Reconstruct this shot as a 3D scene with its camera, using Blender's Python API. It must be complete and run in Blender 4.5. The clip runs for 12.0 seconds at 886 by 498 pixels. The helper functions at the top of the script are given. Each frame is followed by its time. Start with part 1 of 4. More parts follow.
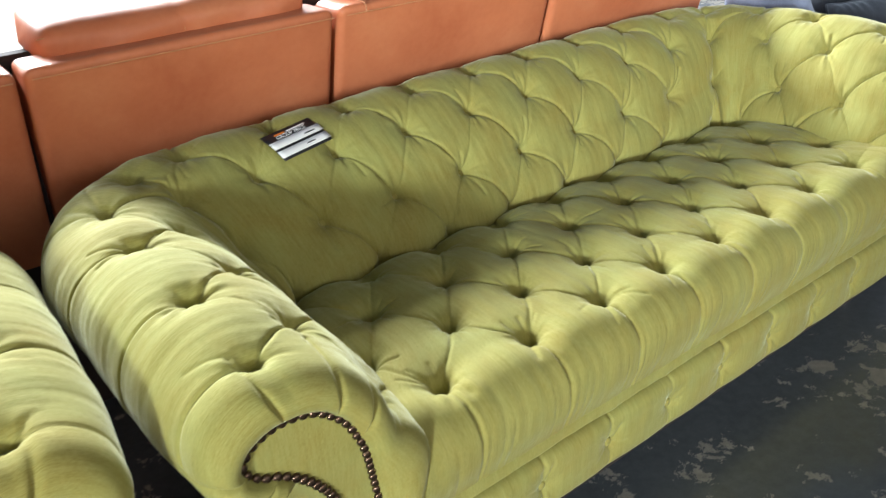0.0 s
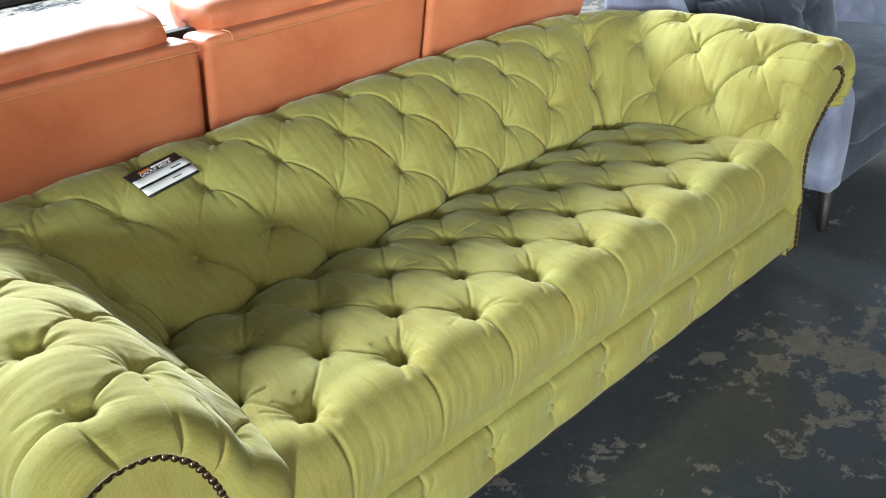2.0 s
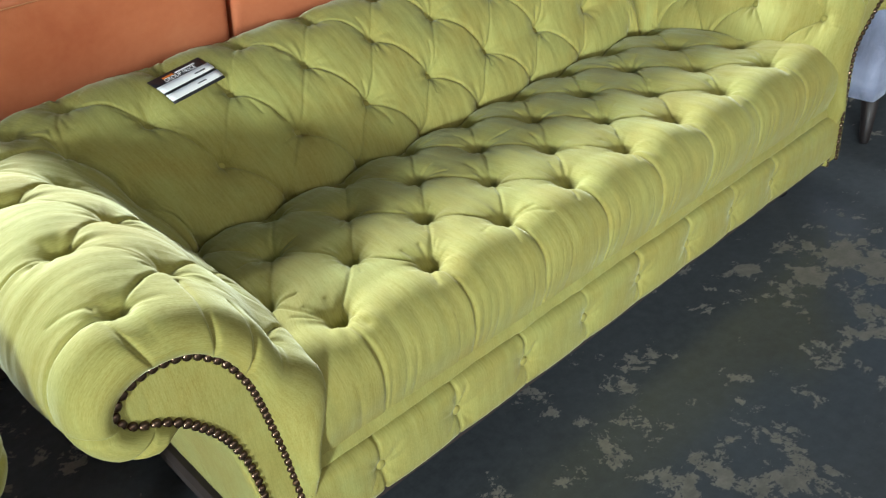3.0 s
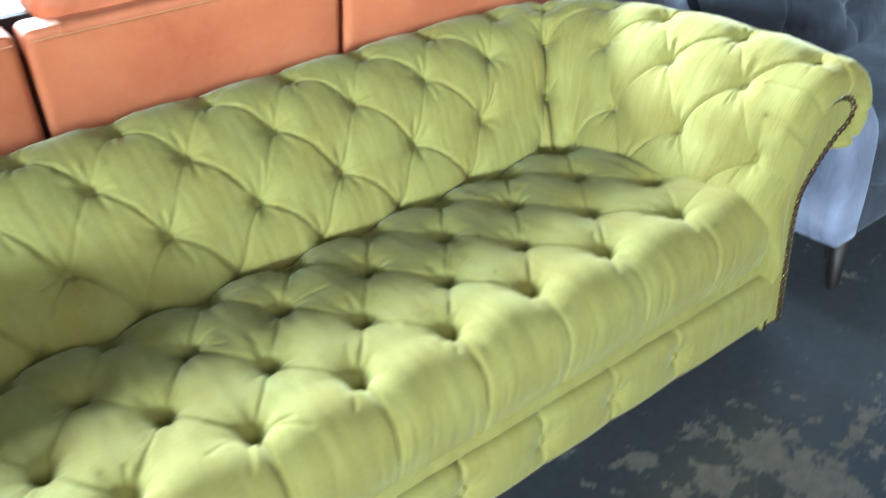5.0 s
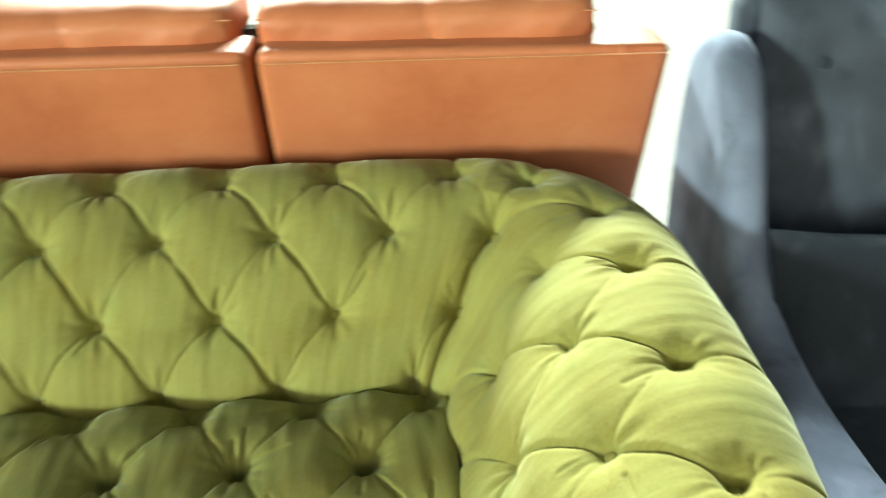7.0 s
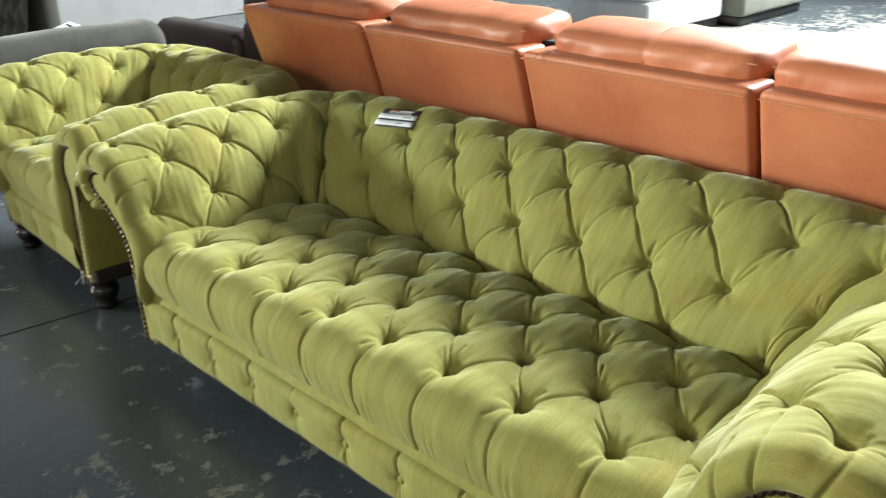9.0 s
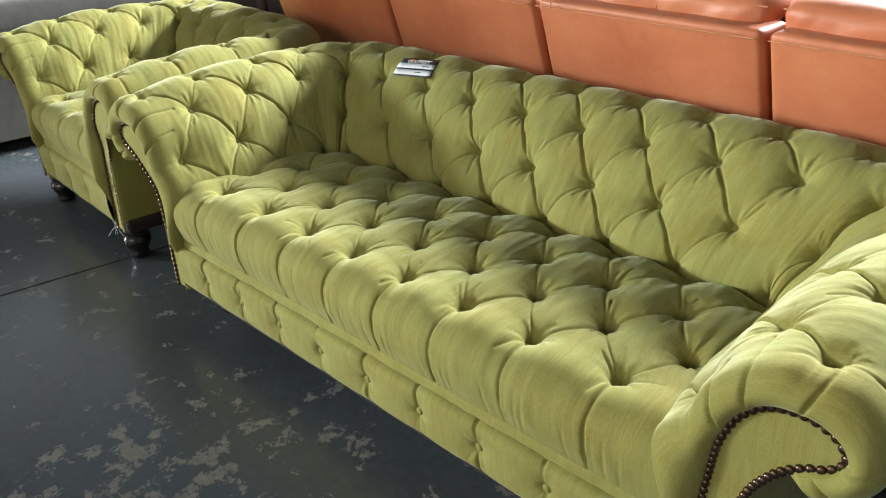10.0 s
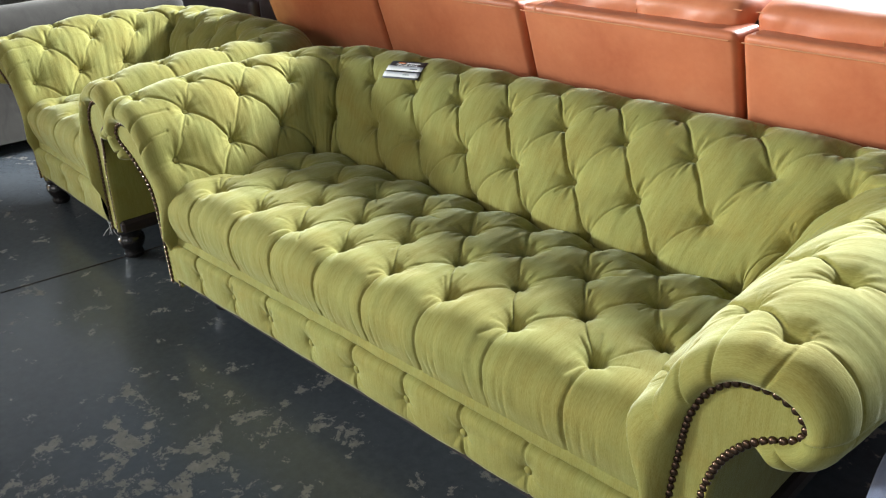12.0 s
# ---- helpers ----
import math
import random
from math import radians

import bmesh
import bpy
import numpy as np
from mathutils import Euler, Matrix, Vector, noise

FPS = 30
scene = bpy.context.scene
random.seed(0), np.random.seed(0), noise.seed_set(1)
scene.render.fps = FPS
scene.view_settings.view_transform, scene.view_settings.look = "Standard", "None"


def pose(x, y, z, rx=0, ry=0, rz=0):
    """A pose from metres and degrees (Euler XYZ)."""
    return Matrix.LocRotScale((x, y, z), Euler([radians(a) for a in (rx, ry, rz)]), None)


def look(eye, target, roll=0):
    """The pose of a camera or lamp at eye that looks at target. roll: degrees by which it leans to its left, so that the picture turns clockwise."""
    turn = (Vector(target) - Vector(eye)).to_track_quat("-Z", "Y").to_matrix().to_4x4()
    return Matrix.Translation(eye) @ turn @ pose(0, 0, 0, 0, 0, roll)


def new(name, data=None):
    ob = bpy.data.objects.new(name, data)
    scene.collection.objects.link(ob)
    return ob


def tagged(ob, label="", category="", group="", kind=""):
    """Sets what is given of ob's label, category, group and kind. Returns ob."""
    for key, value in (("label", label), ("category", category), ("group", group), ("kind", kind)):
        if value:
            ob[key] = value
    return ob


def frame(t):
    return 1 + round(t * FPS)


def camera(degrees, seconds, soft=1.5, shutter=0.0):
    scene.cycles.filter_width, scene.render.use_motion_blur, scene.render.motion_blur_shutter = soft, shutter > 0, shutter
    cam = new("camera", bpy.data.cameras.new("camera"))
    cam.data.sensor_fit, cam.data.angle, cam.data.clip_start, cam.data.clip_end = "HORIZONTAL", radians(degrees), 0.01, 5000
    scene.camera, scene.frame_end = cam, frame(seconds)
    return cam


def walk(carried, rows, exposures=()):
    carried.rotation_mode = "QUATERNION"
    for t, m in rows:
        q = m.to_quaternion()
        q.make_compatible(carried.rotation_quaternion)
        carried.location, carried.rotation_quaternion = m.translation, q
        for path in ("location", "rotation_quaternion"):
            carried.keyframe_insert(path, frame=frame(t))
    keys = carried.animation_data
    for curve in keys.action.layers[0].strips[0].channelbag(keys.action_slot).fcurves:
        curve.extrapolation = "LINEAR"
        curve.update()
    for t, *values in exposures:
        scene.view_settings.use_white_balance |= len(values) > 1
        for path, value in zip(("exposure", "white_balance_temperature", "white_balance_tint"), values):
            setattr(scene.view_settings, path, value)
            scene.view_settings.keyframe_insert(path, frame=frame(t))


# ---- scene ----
from mathutils import bvhtree

cam = camera(55.0, 12.0, soft=1.15, shutter=0.5)
PATH = [
    (0, (-1.51, -1.629, 1.459), (-0.444, -0.206, 0.542), -3.9),
    (0.5, (-1.441, -1.635, 1.463), (-0.35, -0.213, 0.577), -4.1),
    (1, (-1.415, -1.649, 1.456), (-0.289, -0.253, 0.57), -4.5),
    (1.5, (-1.387, -1.706, 1.458), (-0.229, -0.341, 0.566), -5.7),
    (2, (-1.372, -1.741, 1.457), (-0.207, -0.385, 0.56), -6.7),
    (2.5, (-1.38, -1.727, 1.424), (-0.26, -0.382, 0.455), -7.1),
    (2.7, (-1.379, -1.721, 1.405), (-0.289, -0.387, 0.389), -7.3),
    (4.3, (-1.142, -1.652, 1.431), (-0.186, -0.265, 0.353), -9.5),
    (4.5, (-0.973, -1.6, 1.422), (0.011, -0.225, 0.354), -8.3),
    (5, (-0.619, -1.666, 1.428), (0.334, -0.216, 0.434), -6.4),
    (5.5, (-0.183, -1.528, 1.436), (0.775, -0.036, 0.511), -5.5),
    (6, (0.217, -1.504, 1.418), (1.021, 0.09, 0.517), -5.2),
    (6.5, (0.538, -1.407, 1.417), (1.095, 0.273, 0.486), -2.7),
    (7, (0.759, -1.319, 1.445), (0.862, 0.438, 0.495), -1.4),
    (7.5, (0.979, -1.451, 1.425), (0.335, 0.256, 0.608), 0.2),
    (7.7, (0.972, -1.573, 1.443), (0.251, 0.114, 0.648), 1.7),
    (9.3, (1.483, -1.75, 1.51), (0.157, -0.499, 0.687), -1.9),
    (9.5, (1.489, -1.755, 1.494), (0.168, -0.518, 0.643), -2.3),
    (10, (1.502, -1.789, 1.505), (0.198, -0.559, 0.618), -2.4),
    (10.5, (1.528, -1.808, 1.505), (0.221, -0.567, 0.638), -2.2),
    (11, (1.565, -1.827, 1.504), (0.263, -0.574, 0.646), -2.2),
    (11.5, (1.575, -1.832, 1.503), (0.272, -0.58, 0.646), -2.2),
    (12, (1.574, -1.836, 1.499), (0.275, -0.586, 0.632), -2.2),
]
EXPOSURES = [(0.0, 0.54, 6400, 15), (2.7, 0.62, 6250, 12), (5.2, 1.02, 5500, 7), (6.2, 0.64, 6750, 6), (7.0, 0.66, 6900, -8), (7.7, 0.64, 6800, -11), (9.3, 0.52, 6500, 10), (12.0, 0.60, 6350, 15)]
walk(cam, [(t, look(eye, target, roll)) for t, eye, target, roll in PATH], EXPOSURES)

# ---- light and exposure ----
scene.view_settings.exposure = 0.0
world = bpy.data.worlds.new("sky")
scene.world = world
world.use_nodes = True
_nt = world.node_tree
_sky = _nt.nodes.new("ShaderNodeTexSky")
_sky.sky_type = "NISHITA"
_sky.sun_disc = False
SUN_TO = Vector((-0.81, -0.56, 0.165)).normalized()
_sky.sun_elevation = math.asin(SUN_TO.z)
_sky.sun_rotation = math.atan2(SUN_TO.x, SUN_TO.y)
_nt.links.new(_sky.outputs["Color"], _nt.nodes["Background"].inputs["Color"])
_nt.nodes["Background"].inputs["Strength"].default_value = 0.085

# low hazy sun through the open south-west corner
sun = new("sun", bpy.data.lights.new("sun", "SUN"))
sun.data.energy = 2.85
sun.data.angle = radians(6.0)
sun.data.color = (0.86, 1.0, 1.0)
sun.matrix_world = look(SUN_TO * 20, (0, 0, 0))


def area_lamp(name, eye, target, width, height, power, colour):
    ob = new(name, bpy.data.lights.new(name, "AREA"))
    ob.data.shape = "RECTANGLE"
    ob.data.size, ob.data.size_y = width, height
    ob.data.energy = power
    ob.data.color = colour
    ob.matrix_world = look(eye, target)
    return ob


# roof ends behind the leather sofa: floating area lamp stands in for north sky
area_lamp("yard_sky_light", (0.1, 8.8, 5.75), (0.0, -0.5, 0.5), 6.6, 1.1, 3800, (0.90, 0.98, 1.0))
# fill lamp added in an unseen south roller door, brightens south-facing sides
area_lamp("door_light_south", (-0.6, -6.9, 2.9), (0.2, 0, 0.8), 5.6, 1.9, 100, (1.0, 0.96, 0.88))


# ---- materials ----
def material(name):
    m = bpy.data.materials.new(name)
    m.use_nodes = True
    nt = m.node_tree
    return m, nt, nt.nodes["Principled BSDF"]


def node(nt, kind, **values):
    n = nt.nodes.new(kind)
    for k, v in values.items():
        n.inputs[k.replace("_", " ")].default_value = v
    return n


def coords(nt, space, scale, rot=(0, 0, 0)):
    tc = nt.nodes.new("ShaderNodeTexCoord")
    mp = nt.nodes.new("ShaderNodeMapping")
    mp.inputs["Scale"].default_value = scale
    mp.inputs["Rotation"].default_value = rot
    nt.links.new(tc.outputs[space], mp.inputs["Vector"])
    return mp.outputs["Vector"]


def noise_tex(nt, vec, scale, detail=4.0, rough=0.55, distortion=0.0):
    n = node(nt, "ShaderNodeTexNoise", Scale=scale, Detail=detail, Roughness=rough, Distortion=distortion)
    nt.links.new(vec, n.inputs["Vector"])
    return n.outputs["Fac"]


def ramp(nt, fac, stops):
    r = nt.nodes.new("ShaderNodeValToRGB")
    els = r.color_ramp.elements
    while len(els) < len(stops):
        els.new(0.5)
    for e, (p, c) in zip(els, stops):
        e.position = p
        e.color = (*c, 1) if len(c) == 3 else c
    nt.links.new(fac, r.inputs["Fac"])
    return r.outputs["Color"]


def mix(nt, fac, a, b, mode="MIX"):
    n = nt.nodes.new("ShaderNodeMix")
    n.data_type, n.blend_type = "RGBA", mode
    for sock, val in ((n.inputs["Factor"], fac), (n.inputs["A"], a), (n.inputs["B"], b)):
        if isinstance(val, (int, float)):
            sock.default_value = val
        elif isinstance(val, tuple):
            sock.default_value = (*val, 1)
        else:
            nt.links.new(val, sock)
    return n.outputs["Result"]


def bump(nt, bsdf, height, strength, distance, before=None):
    b = node(nt, "ShaderNodeBump", Strength=strength, Distance=distance)
    nt.links.new(height, b.inputs["Height"])
    if before is not None:
        nt.links.new(before, b.inputs["Normal"])
    nt.links.new(b.outputs["Normal"], bsdf.inputs["Normal"])
    return b.outputs["Normal"]


def fabric_green():
    """Green-gold slubbed velvet-like chenille, with fine streaks along the weave and a pale nap."""
    m, nt, bs = material("green_chenille")
    uv = coords(nt, "UV", (1, 1, 1))
    streak = noise_tex(nt, coords(nt, "UV", (420, 20, 1)), 1.0, 3, 0.6)
    slub = noise_tex(nt, coords(nt, "UV", (150, 16, 1)), 1.0, 3, 0.6, 0.4)
    blotch = noise_tex(nt, uv, 7.0, 3, 0.6, 0.5)
    c1 = ramp(nt, slub, [(0.3, (0.233, 0.204, 0.053)), (0.55, (0.277, 0.255, 0.074)), (0.8, (0.322, 0.307, 0.108))])
    c2 = mix(nt, 0.55, c1, ramp(nt, streak, [(0.40, (0.176, 0.147, 0.029)), (0.60, (0.357, 0.345, 0.122))]))
    thread = noise_tex(nt, coords(nt, "UV", (800, 150, 1)), 1.0, 2, 0.5)
    c2 = mix(nt, 0.36, c2, ramp(nt, thread, [(0.37, (0.153, 0.133, 0.025)), (0.63, (0.382, 0.367, 0.131))]))
    # nap laid over in streaks, olive where it is rubbed
    nap = noise_tex(nt, coords(nt, "UV", (70, 7, 1)), 1.0, 4, 0.62, 0.6)
    c2 = mix(nt, 0.23, c2, ramp(nt, nap, [(0.34, (0.176, 0.143, 0.025)), (0.5, (0.272, 0.259, 0.075)), (0.66, (0.363, 0.367, 0.137))]))
    c3 = mix(nt, 0.40, c2, ramp(nt, blotch, [(0.3, (0.251, 0.188, 0.037)), (0.7, (0.281, 0.295, 0.088))]))
    nt.links.new(c3, bs.inputs["Base Color"])
    bs.inputs["Roughness"].default_value = 0.85
    bs.inputs["Specular IOR Level"].default_value = 0.12
    nt.links.new(ramp(nt, mix(nt, 0.5, blotch, slub), [(0.3, (0.22,) * 3), (0.7, (0.50,) * 3)]), bs.inputs["Sheen Weight"])
    bs.inputs["Sheen Roughness"].default_value = 0.33
    bs.inputs["Sheen Tint"].default_value = (0.93, 0.97, 0.72, 1)
    weave = noise_tex(nt, coords(nt, "UV", (900, 380, 1)), 1.0, 2, 0.5)
    n1 = bump(nt, bs, weave, 0.22, 0.0016)
    wr = noise_tex(nt, coords(nt, "UV", (34, 7, 1)), 1.0, 3, 0.55, 0.8)
    n2 = bump(nt, bs, streak, 0.22, 0.0014, n1)
    bump(nt, bs, wr, 0.18, 0.006, n2)
    return m


def leather(name, dark, mid, light, rough=0.42):
    m, nt, bs = material(name)
    ob = coords(nt, "Object", (1, 1, 1))
    blotch = noise_tex(nt, ob, 3.5, 4, 0.6, 0.3)
    fine = noise_tex(nt, ob, 60, 4, 0.6)
    c = mix(nt, 0.12, ramp(nt, blotch, [(0.3, dark), (0.55, mid), (0.8, light)]), ramp(nt, fine, [(0.3, dark), (0.7, light)]))
    nt.links.new(c, bs.inputs["Base Color"])
    nt.links.new(ramp(nt, blotch, [(0.2, (rough + 0.1,) * 3), (0.8, (rough - 0.06,) * 3)]), bs.inputs["Roughness"])
    bs.inputs["Specular IOR Level"].default_value = 0.36
    vor = node(nt, "ShaderNodeTexVoronoi", Scale=260.0)
    nt.links.new(ob, vor.inputs["Vector"])
    n1 = bump(nt, bs, vor.outputs["Distance"], 0.06, 0.002)
    bump(nt, bs, noise_tex(nt, ob, 11, 4, 0.6, 0.6), 0.18, 0.01, n1)
    return m


def velvet(name, dark, mid, light, tint, sheen=1.0):
    """Velvet whose nap is brushed in patches."""
    m, nt, bs = material(name)
    ob = coords(nt, "Object", (1, 1, 1.6))
    broad = noise_tex(nt, ob, 3.2, 2, 0.5, 0.5)
    marks = noise_tex(nt, coords(nt, "Object", (17, 17, 7)), 1.0, 5, 0.62, 0.5)
    strokes = ramp(nt, marks, [(0.30, (0.26,) * 3), (0.44, (0.48,) * 3), (0.56, (0.52,) * 3), (0.72, (0.70,) * 3)])
    nap = mix(nt, 0.45, broad, strokes)
    fine = noise_tex(nt, coords(nt, "Object", (900, 900, 900)), 1.0, 2)
    c = mix(nt, 0.2, ramp(nt, nap, [(0.3, dark), (0.5, mid), (0.72, light)]), ramp(nt, fine, [(0.3, dark), (0.7, light)]))
    nt.links.new(c, bs.inputs["Base Color"])
    bs.inputs["Roughness"].default_value = 0.8
    bs.inputs["Specular IOR Level"].default_value = 0.13
    nt.links.new(ramp(nt, nap, [(0.3, (0.45 * sheen,) * 3), (0.6, (sheen,) * 3)]), bs.inputs["Sheen Weight"])
    bs.inputs["Sheen Roughness"].default_value = 0.45
    bs.inputs["Sheen Tint"].default_value = (*tint, 1)
    bump(nt, bs, fine, 0.2, 0.001)
    return m


def plain(name, colour, rough=0.5, metal=0.0, vary=0.15, scale=20.0):
    m, nt, bs = material(name)
    n = noise_tex(nt, coords(nt, "Object", (1, 1, 1)), scale, 4, 0.6)
    lo = tuple(c * (1 - vary) for c in colour)
    hi = tuple(min(1, c * (1 + vary)) for c in colour)
    nt.links.new(ramp(nt, n, [(0.3, lo), (0.7, hi)]), bs.inputs["Base Color"])
    bs.inputs["Roughness"].default_value = rough
    bs.inputs["Metallic"].default_value = metal
    return m


# trodden places where the paint has come off: x, y, reach, strength
WORN = ((0.62, -1.30, 0.85, 0.150), (-0.25, -0.95, 0.75, 0.065), (-1.75, -0.95, 0.45, 0.05), (1.6, 2.0, 2.2, 0.42), (1.0, 5.2, 5.8, 0.60), (-3.5, 4.6, 3.6, 0.34))


def floor_concrete():
    """Dark painted concrete, worn off to pale bare patches, scuffed and dusty."""
    m, nt, bs = material("worn_painted_concrete")
    ob = coords(nt, "Object", (1, 1, 1))
    big = noise_tex(nt, ob, 0.9, 4, 0.55)
    zone = noise_tex(nt, ob, 1.7, 2, 0.5)
    flake = noise_tex(nt, ob, 9.0, 10, 0.74, 0.15)
    dust = noise_tex(nt, ob, 38, 5, 0.7)
    paint = ramp(nt, big, [(0.3, (0.058, 0.067, 0.074)), (0.55, (0.095, 0.109, 0.119)), (0.8, (0.138, 0.155, 0.166))])
    paint = mix(nt, 0.35, paint, ramp(nt, dust, [(0.35, (0.022, 0.024, 0.028)), (0.75, (0.085, 0.09, 0.096))]))
    bare = ramp(nt, dust, [(0.3, (0.125, 0.117, 0.102)), (0.7, (0.24, 0.225, 0.196))])
    add = node(nt, "ShaderNodeMath")
    add.operation = "MULTIPLY_ADD"
    nt.links.new(zone, add.inputs[0])
    add.inputs[1].default_value = 0.45
    nt.links.new(flake, add.inputs[2])
    total = add.outputs["Value"]
    for (x, y, r, k) in WORN:
        d = nt.nodes.new("ShaderNodeVectorMath")
        d.operation = "DISTANCE"
        nt.links.new(ob, d.inputs[0])
        d.inputs[1].default_value = (x, y - 2.0, 0.1)
        fall = nt.nodes.new("ShaderNodeMapRange")
        fall.interpolation_type = "SMOOTHSTEP"
        nt.links.new(d.outputs["Value"], fall.inputs["Value"])
        for name, v in (("From Min", 0.0), ("From Max", r), ("To Min", k), ("To Max", 0.0)):
            fall.inputs[name].default_value = v
        plus = nt.nodes.new("ShaderNodeMath")
        nt.links.new(total, plus.inputs[0])
        nt.links.new(fall.outputs["Result"], plus.inputs[1])
        total = plus.outputs["Value"]
    mask = ramp(nt, total, [(0.832, (0, 0, 0)), (0.846, (1, 1, 1))])
    c = mix(nt, mask, paint, bare)
    speck = ramp(nt, noise_tex(nt, ob, 24, 3, 0.5), [(0.735, (0, 0, 0)), (0.76, (1, 1, 1))])
    c = mix(nt, speck, c, (0.16, 0.15, 0.135))
    nt.links.new(c, bs.inputs["Base Color"])
    r = mix(nt, mask, ramp(nt, dust, [(0.3, (0.14,) * 3), (0.7, (0.27,) * 3)]), (0.6, 0.6, 0.6))
    nt.links.new(r, bs.inputs["Roughness"])
    bs.inputs["Specular IOR Level"].default_value = 0.5
    n1 = bump(nt, bs, mask, 0.3, -0.002)
    bump(nt, bs, dust, 0.15, 0.002, n1)
    return m


GREEN = fabric_green()
ORANGE = leather("cognac_leather", (0.43, 0.122, 0.052), (0.535, 0.176, 0.079), (0.62, 0.255, 0.124), 0.43)
STITCH = plain("stitching_thread", (0.55, 0.24, 0.11), 0.7)
GAP_DARK = plain("near_black_matte", (0.02, 0.012, 0.01), 0.9)
# one velvet in three tones: shaded seat, middle back, sunlit arms, light put into colour
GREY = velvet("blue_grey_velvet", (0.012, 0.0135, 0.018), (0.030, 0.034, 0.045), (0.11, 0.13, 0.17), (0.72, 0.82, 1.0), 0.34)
GREY_BACK = velvet("blue_grey_velvet_mid_tone", (0.021, 0.024, 0.031), (0.066, 0.075, 0.099), (0.21, 0.24, 0.31), (0.72, 0.82, 1.0), 0.42)
GREY_SUNLIT = velvet("blue_grey_velvet_sunlit", (0.040, 0.046, 0.065), (0.185, 0.21, 0.305), (0.38, 0.43, 0.58), (0.74, 0.82, 1.0), 0.42)
TAUPE = velvet("taupe_velvet", (0.032, 0.030, 0.026), (0.05, 0.046, 0.040), (0.08, 0.074, 0.063), (1, 0.97, 0.88), 0.35)
BROWN_LEATHER = leather("dark_brown_leather", (0.018, 0.009, 0.009), (0.03, 0.015, 0.015), (0.05, 0.027, 0.025), 0.38)
NAIL = plain("antique_bronze", (0.095, 0.06, 0.04), 0.3, 0.9, 0.3, 200)
FOOT = plain("black_lacquered_wood", (0.012, 0.010, 0.010), 0.22)
LEGWOOD = plain("dark_walnut", (0.011, 0.007, 0.007), 0.55, 0, 0.35, 30)
FLOOR = floor_concrete()
WALLPAINT = plain("painted_block_wall", (0.24, 0.237, 0.23), 0.85, 0, 0.08, 3)
STEEL = plain("roof_steel", (0.30, 0.305, 0.32), 0.6, 0.0, 0.1, 2)
TAG_BLACK = plain("printed_black_card", (0.012, 0.012, 0.014), 0.45)
TAG_WHITE = plain("white_card", (0.82, 0.82, 0.82), 0.5, 0, 0.02)
TAG_ORANGE = plain("orange_print", (0.75, 0.20, 0.02), 0.5)
PALE_BLUE = velvet("pale_grey_blue_fabric", (0.26, 0.30, 0.33), (0.33, 0.37, 0.40), (0.42, 0.46, 0.48), (1, 1, 1))
OLIVE_GREY = velvet("olive_grey_fabric", (0.10, 0.10, 0.085), (0.15, 0.15, 0.125), (0.20, 0.20, 0.165), (1, 1, 0.9), 0.3)
BLACK_WOOD = plain("black_painted_wood", (0.015, 0.014, 0.014), 0.4)


# ---- mesh helpers ----
def part(name, bm, mat, parent=None, label="", m=None, smooth=True):
    me = bpy.data.meshes.new(name)
    bm.to_mesh(me)
    bm.free()
    return link(name, me, mat, parent, label, m, smooth)


def link(name, me, mat, parent=None, label="", m=None, smooth=True):
    if mat is not None and not me.materials:
        me.materials.append(mat)
    if smooth:
        me.polygons.foreach_set("use_smooth", [True] * len(me.polygons))
    ob = new(name, me)
    if parent is not None:
        ob.parent = parent
    if m is not None:
        ob.matrix_basis = m
    return tagged(ob, label)


def thing(name, label, category, m=None, group="", kind=""):
    ob = new(name)
    ob.empty_display_size = 0.1
    if m is not None:
        ob.matrix_basis = m
    return tagged(ob, label, category, group, kind)


def grid_mesh(name, pts, uv=None, flip=False):
    """A mesh over an n x m net of points, with metres as UV."""
    n, k = pts.shape[:2]
    idx = np.arange(n * k).reshape(n, k)
    q = np.stack([idx[:-1, :-1], idx[1:, :-1], idx[1:, 1:], idx[:-1, 1:]], -1).reshape(-1, 4)
    if flip:
        q = q[:, ::-1]
    me = bpy.data.meshes.new(name)
    me.from_pydata(pts.reshape(-1, 3).tolist(), [], q.tolist())
    if uv is not None:
        lay = me.uv_layers.new(name="UVMap")
        lay.data.foreach_set("uv", uv.reshape(-1, 2)[q.reshape(-1)].astype(np.float32).reshape(-1))
    me.update()
    return me


def rounded_box(sx, sy, sz, r=0.02, seg=3, taper=0.0):
    bm = bmesh.new()
    bmesh.ops.create_cube(bm, size=1)
    for v in bm.verts:
        k = 1 - taper * (0.5 - v.co.z)
        v.co = Vector((v.co.x * sx * k, v.co.y * sy * k, v.co.z * sz))
    bmesh.ops.bevel(bm, geom=bm.edges[:], offset=r, segments=seg, profile=0.5, affect="EDGES")
    return bm


def lathe(profile, seg=24):
    bm = bmesh.new()
    rings = []
    for r, z in profile:
        rings.append([bm.verts.new((r * math.cos(a), r * math.sin(a), z)) for a in (2 * math.pi * i / seg for i in range(seg))])
    for a, b in zip(rings, rings[1:]):
        for i in range(seg):
            j = (i + 1) % seg
            bm.faces.new((a[i], a[j], b[j], b[i]))
    bm.faces.new(rings[0][::-1])
    bm.faces.new(rings[-1])
    return bm


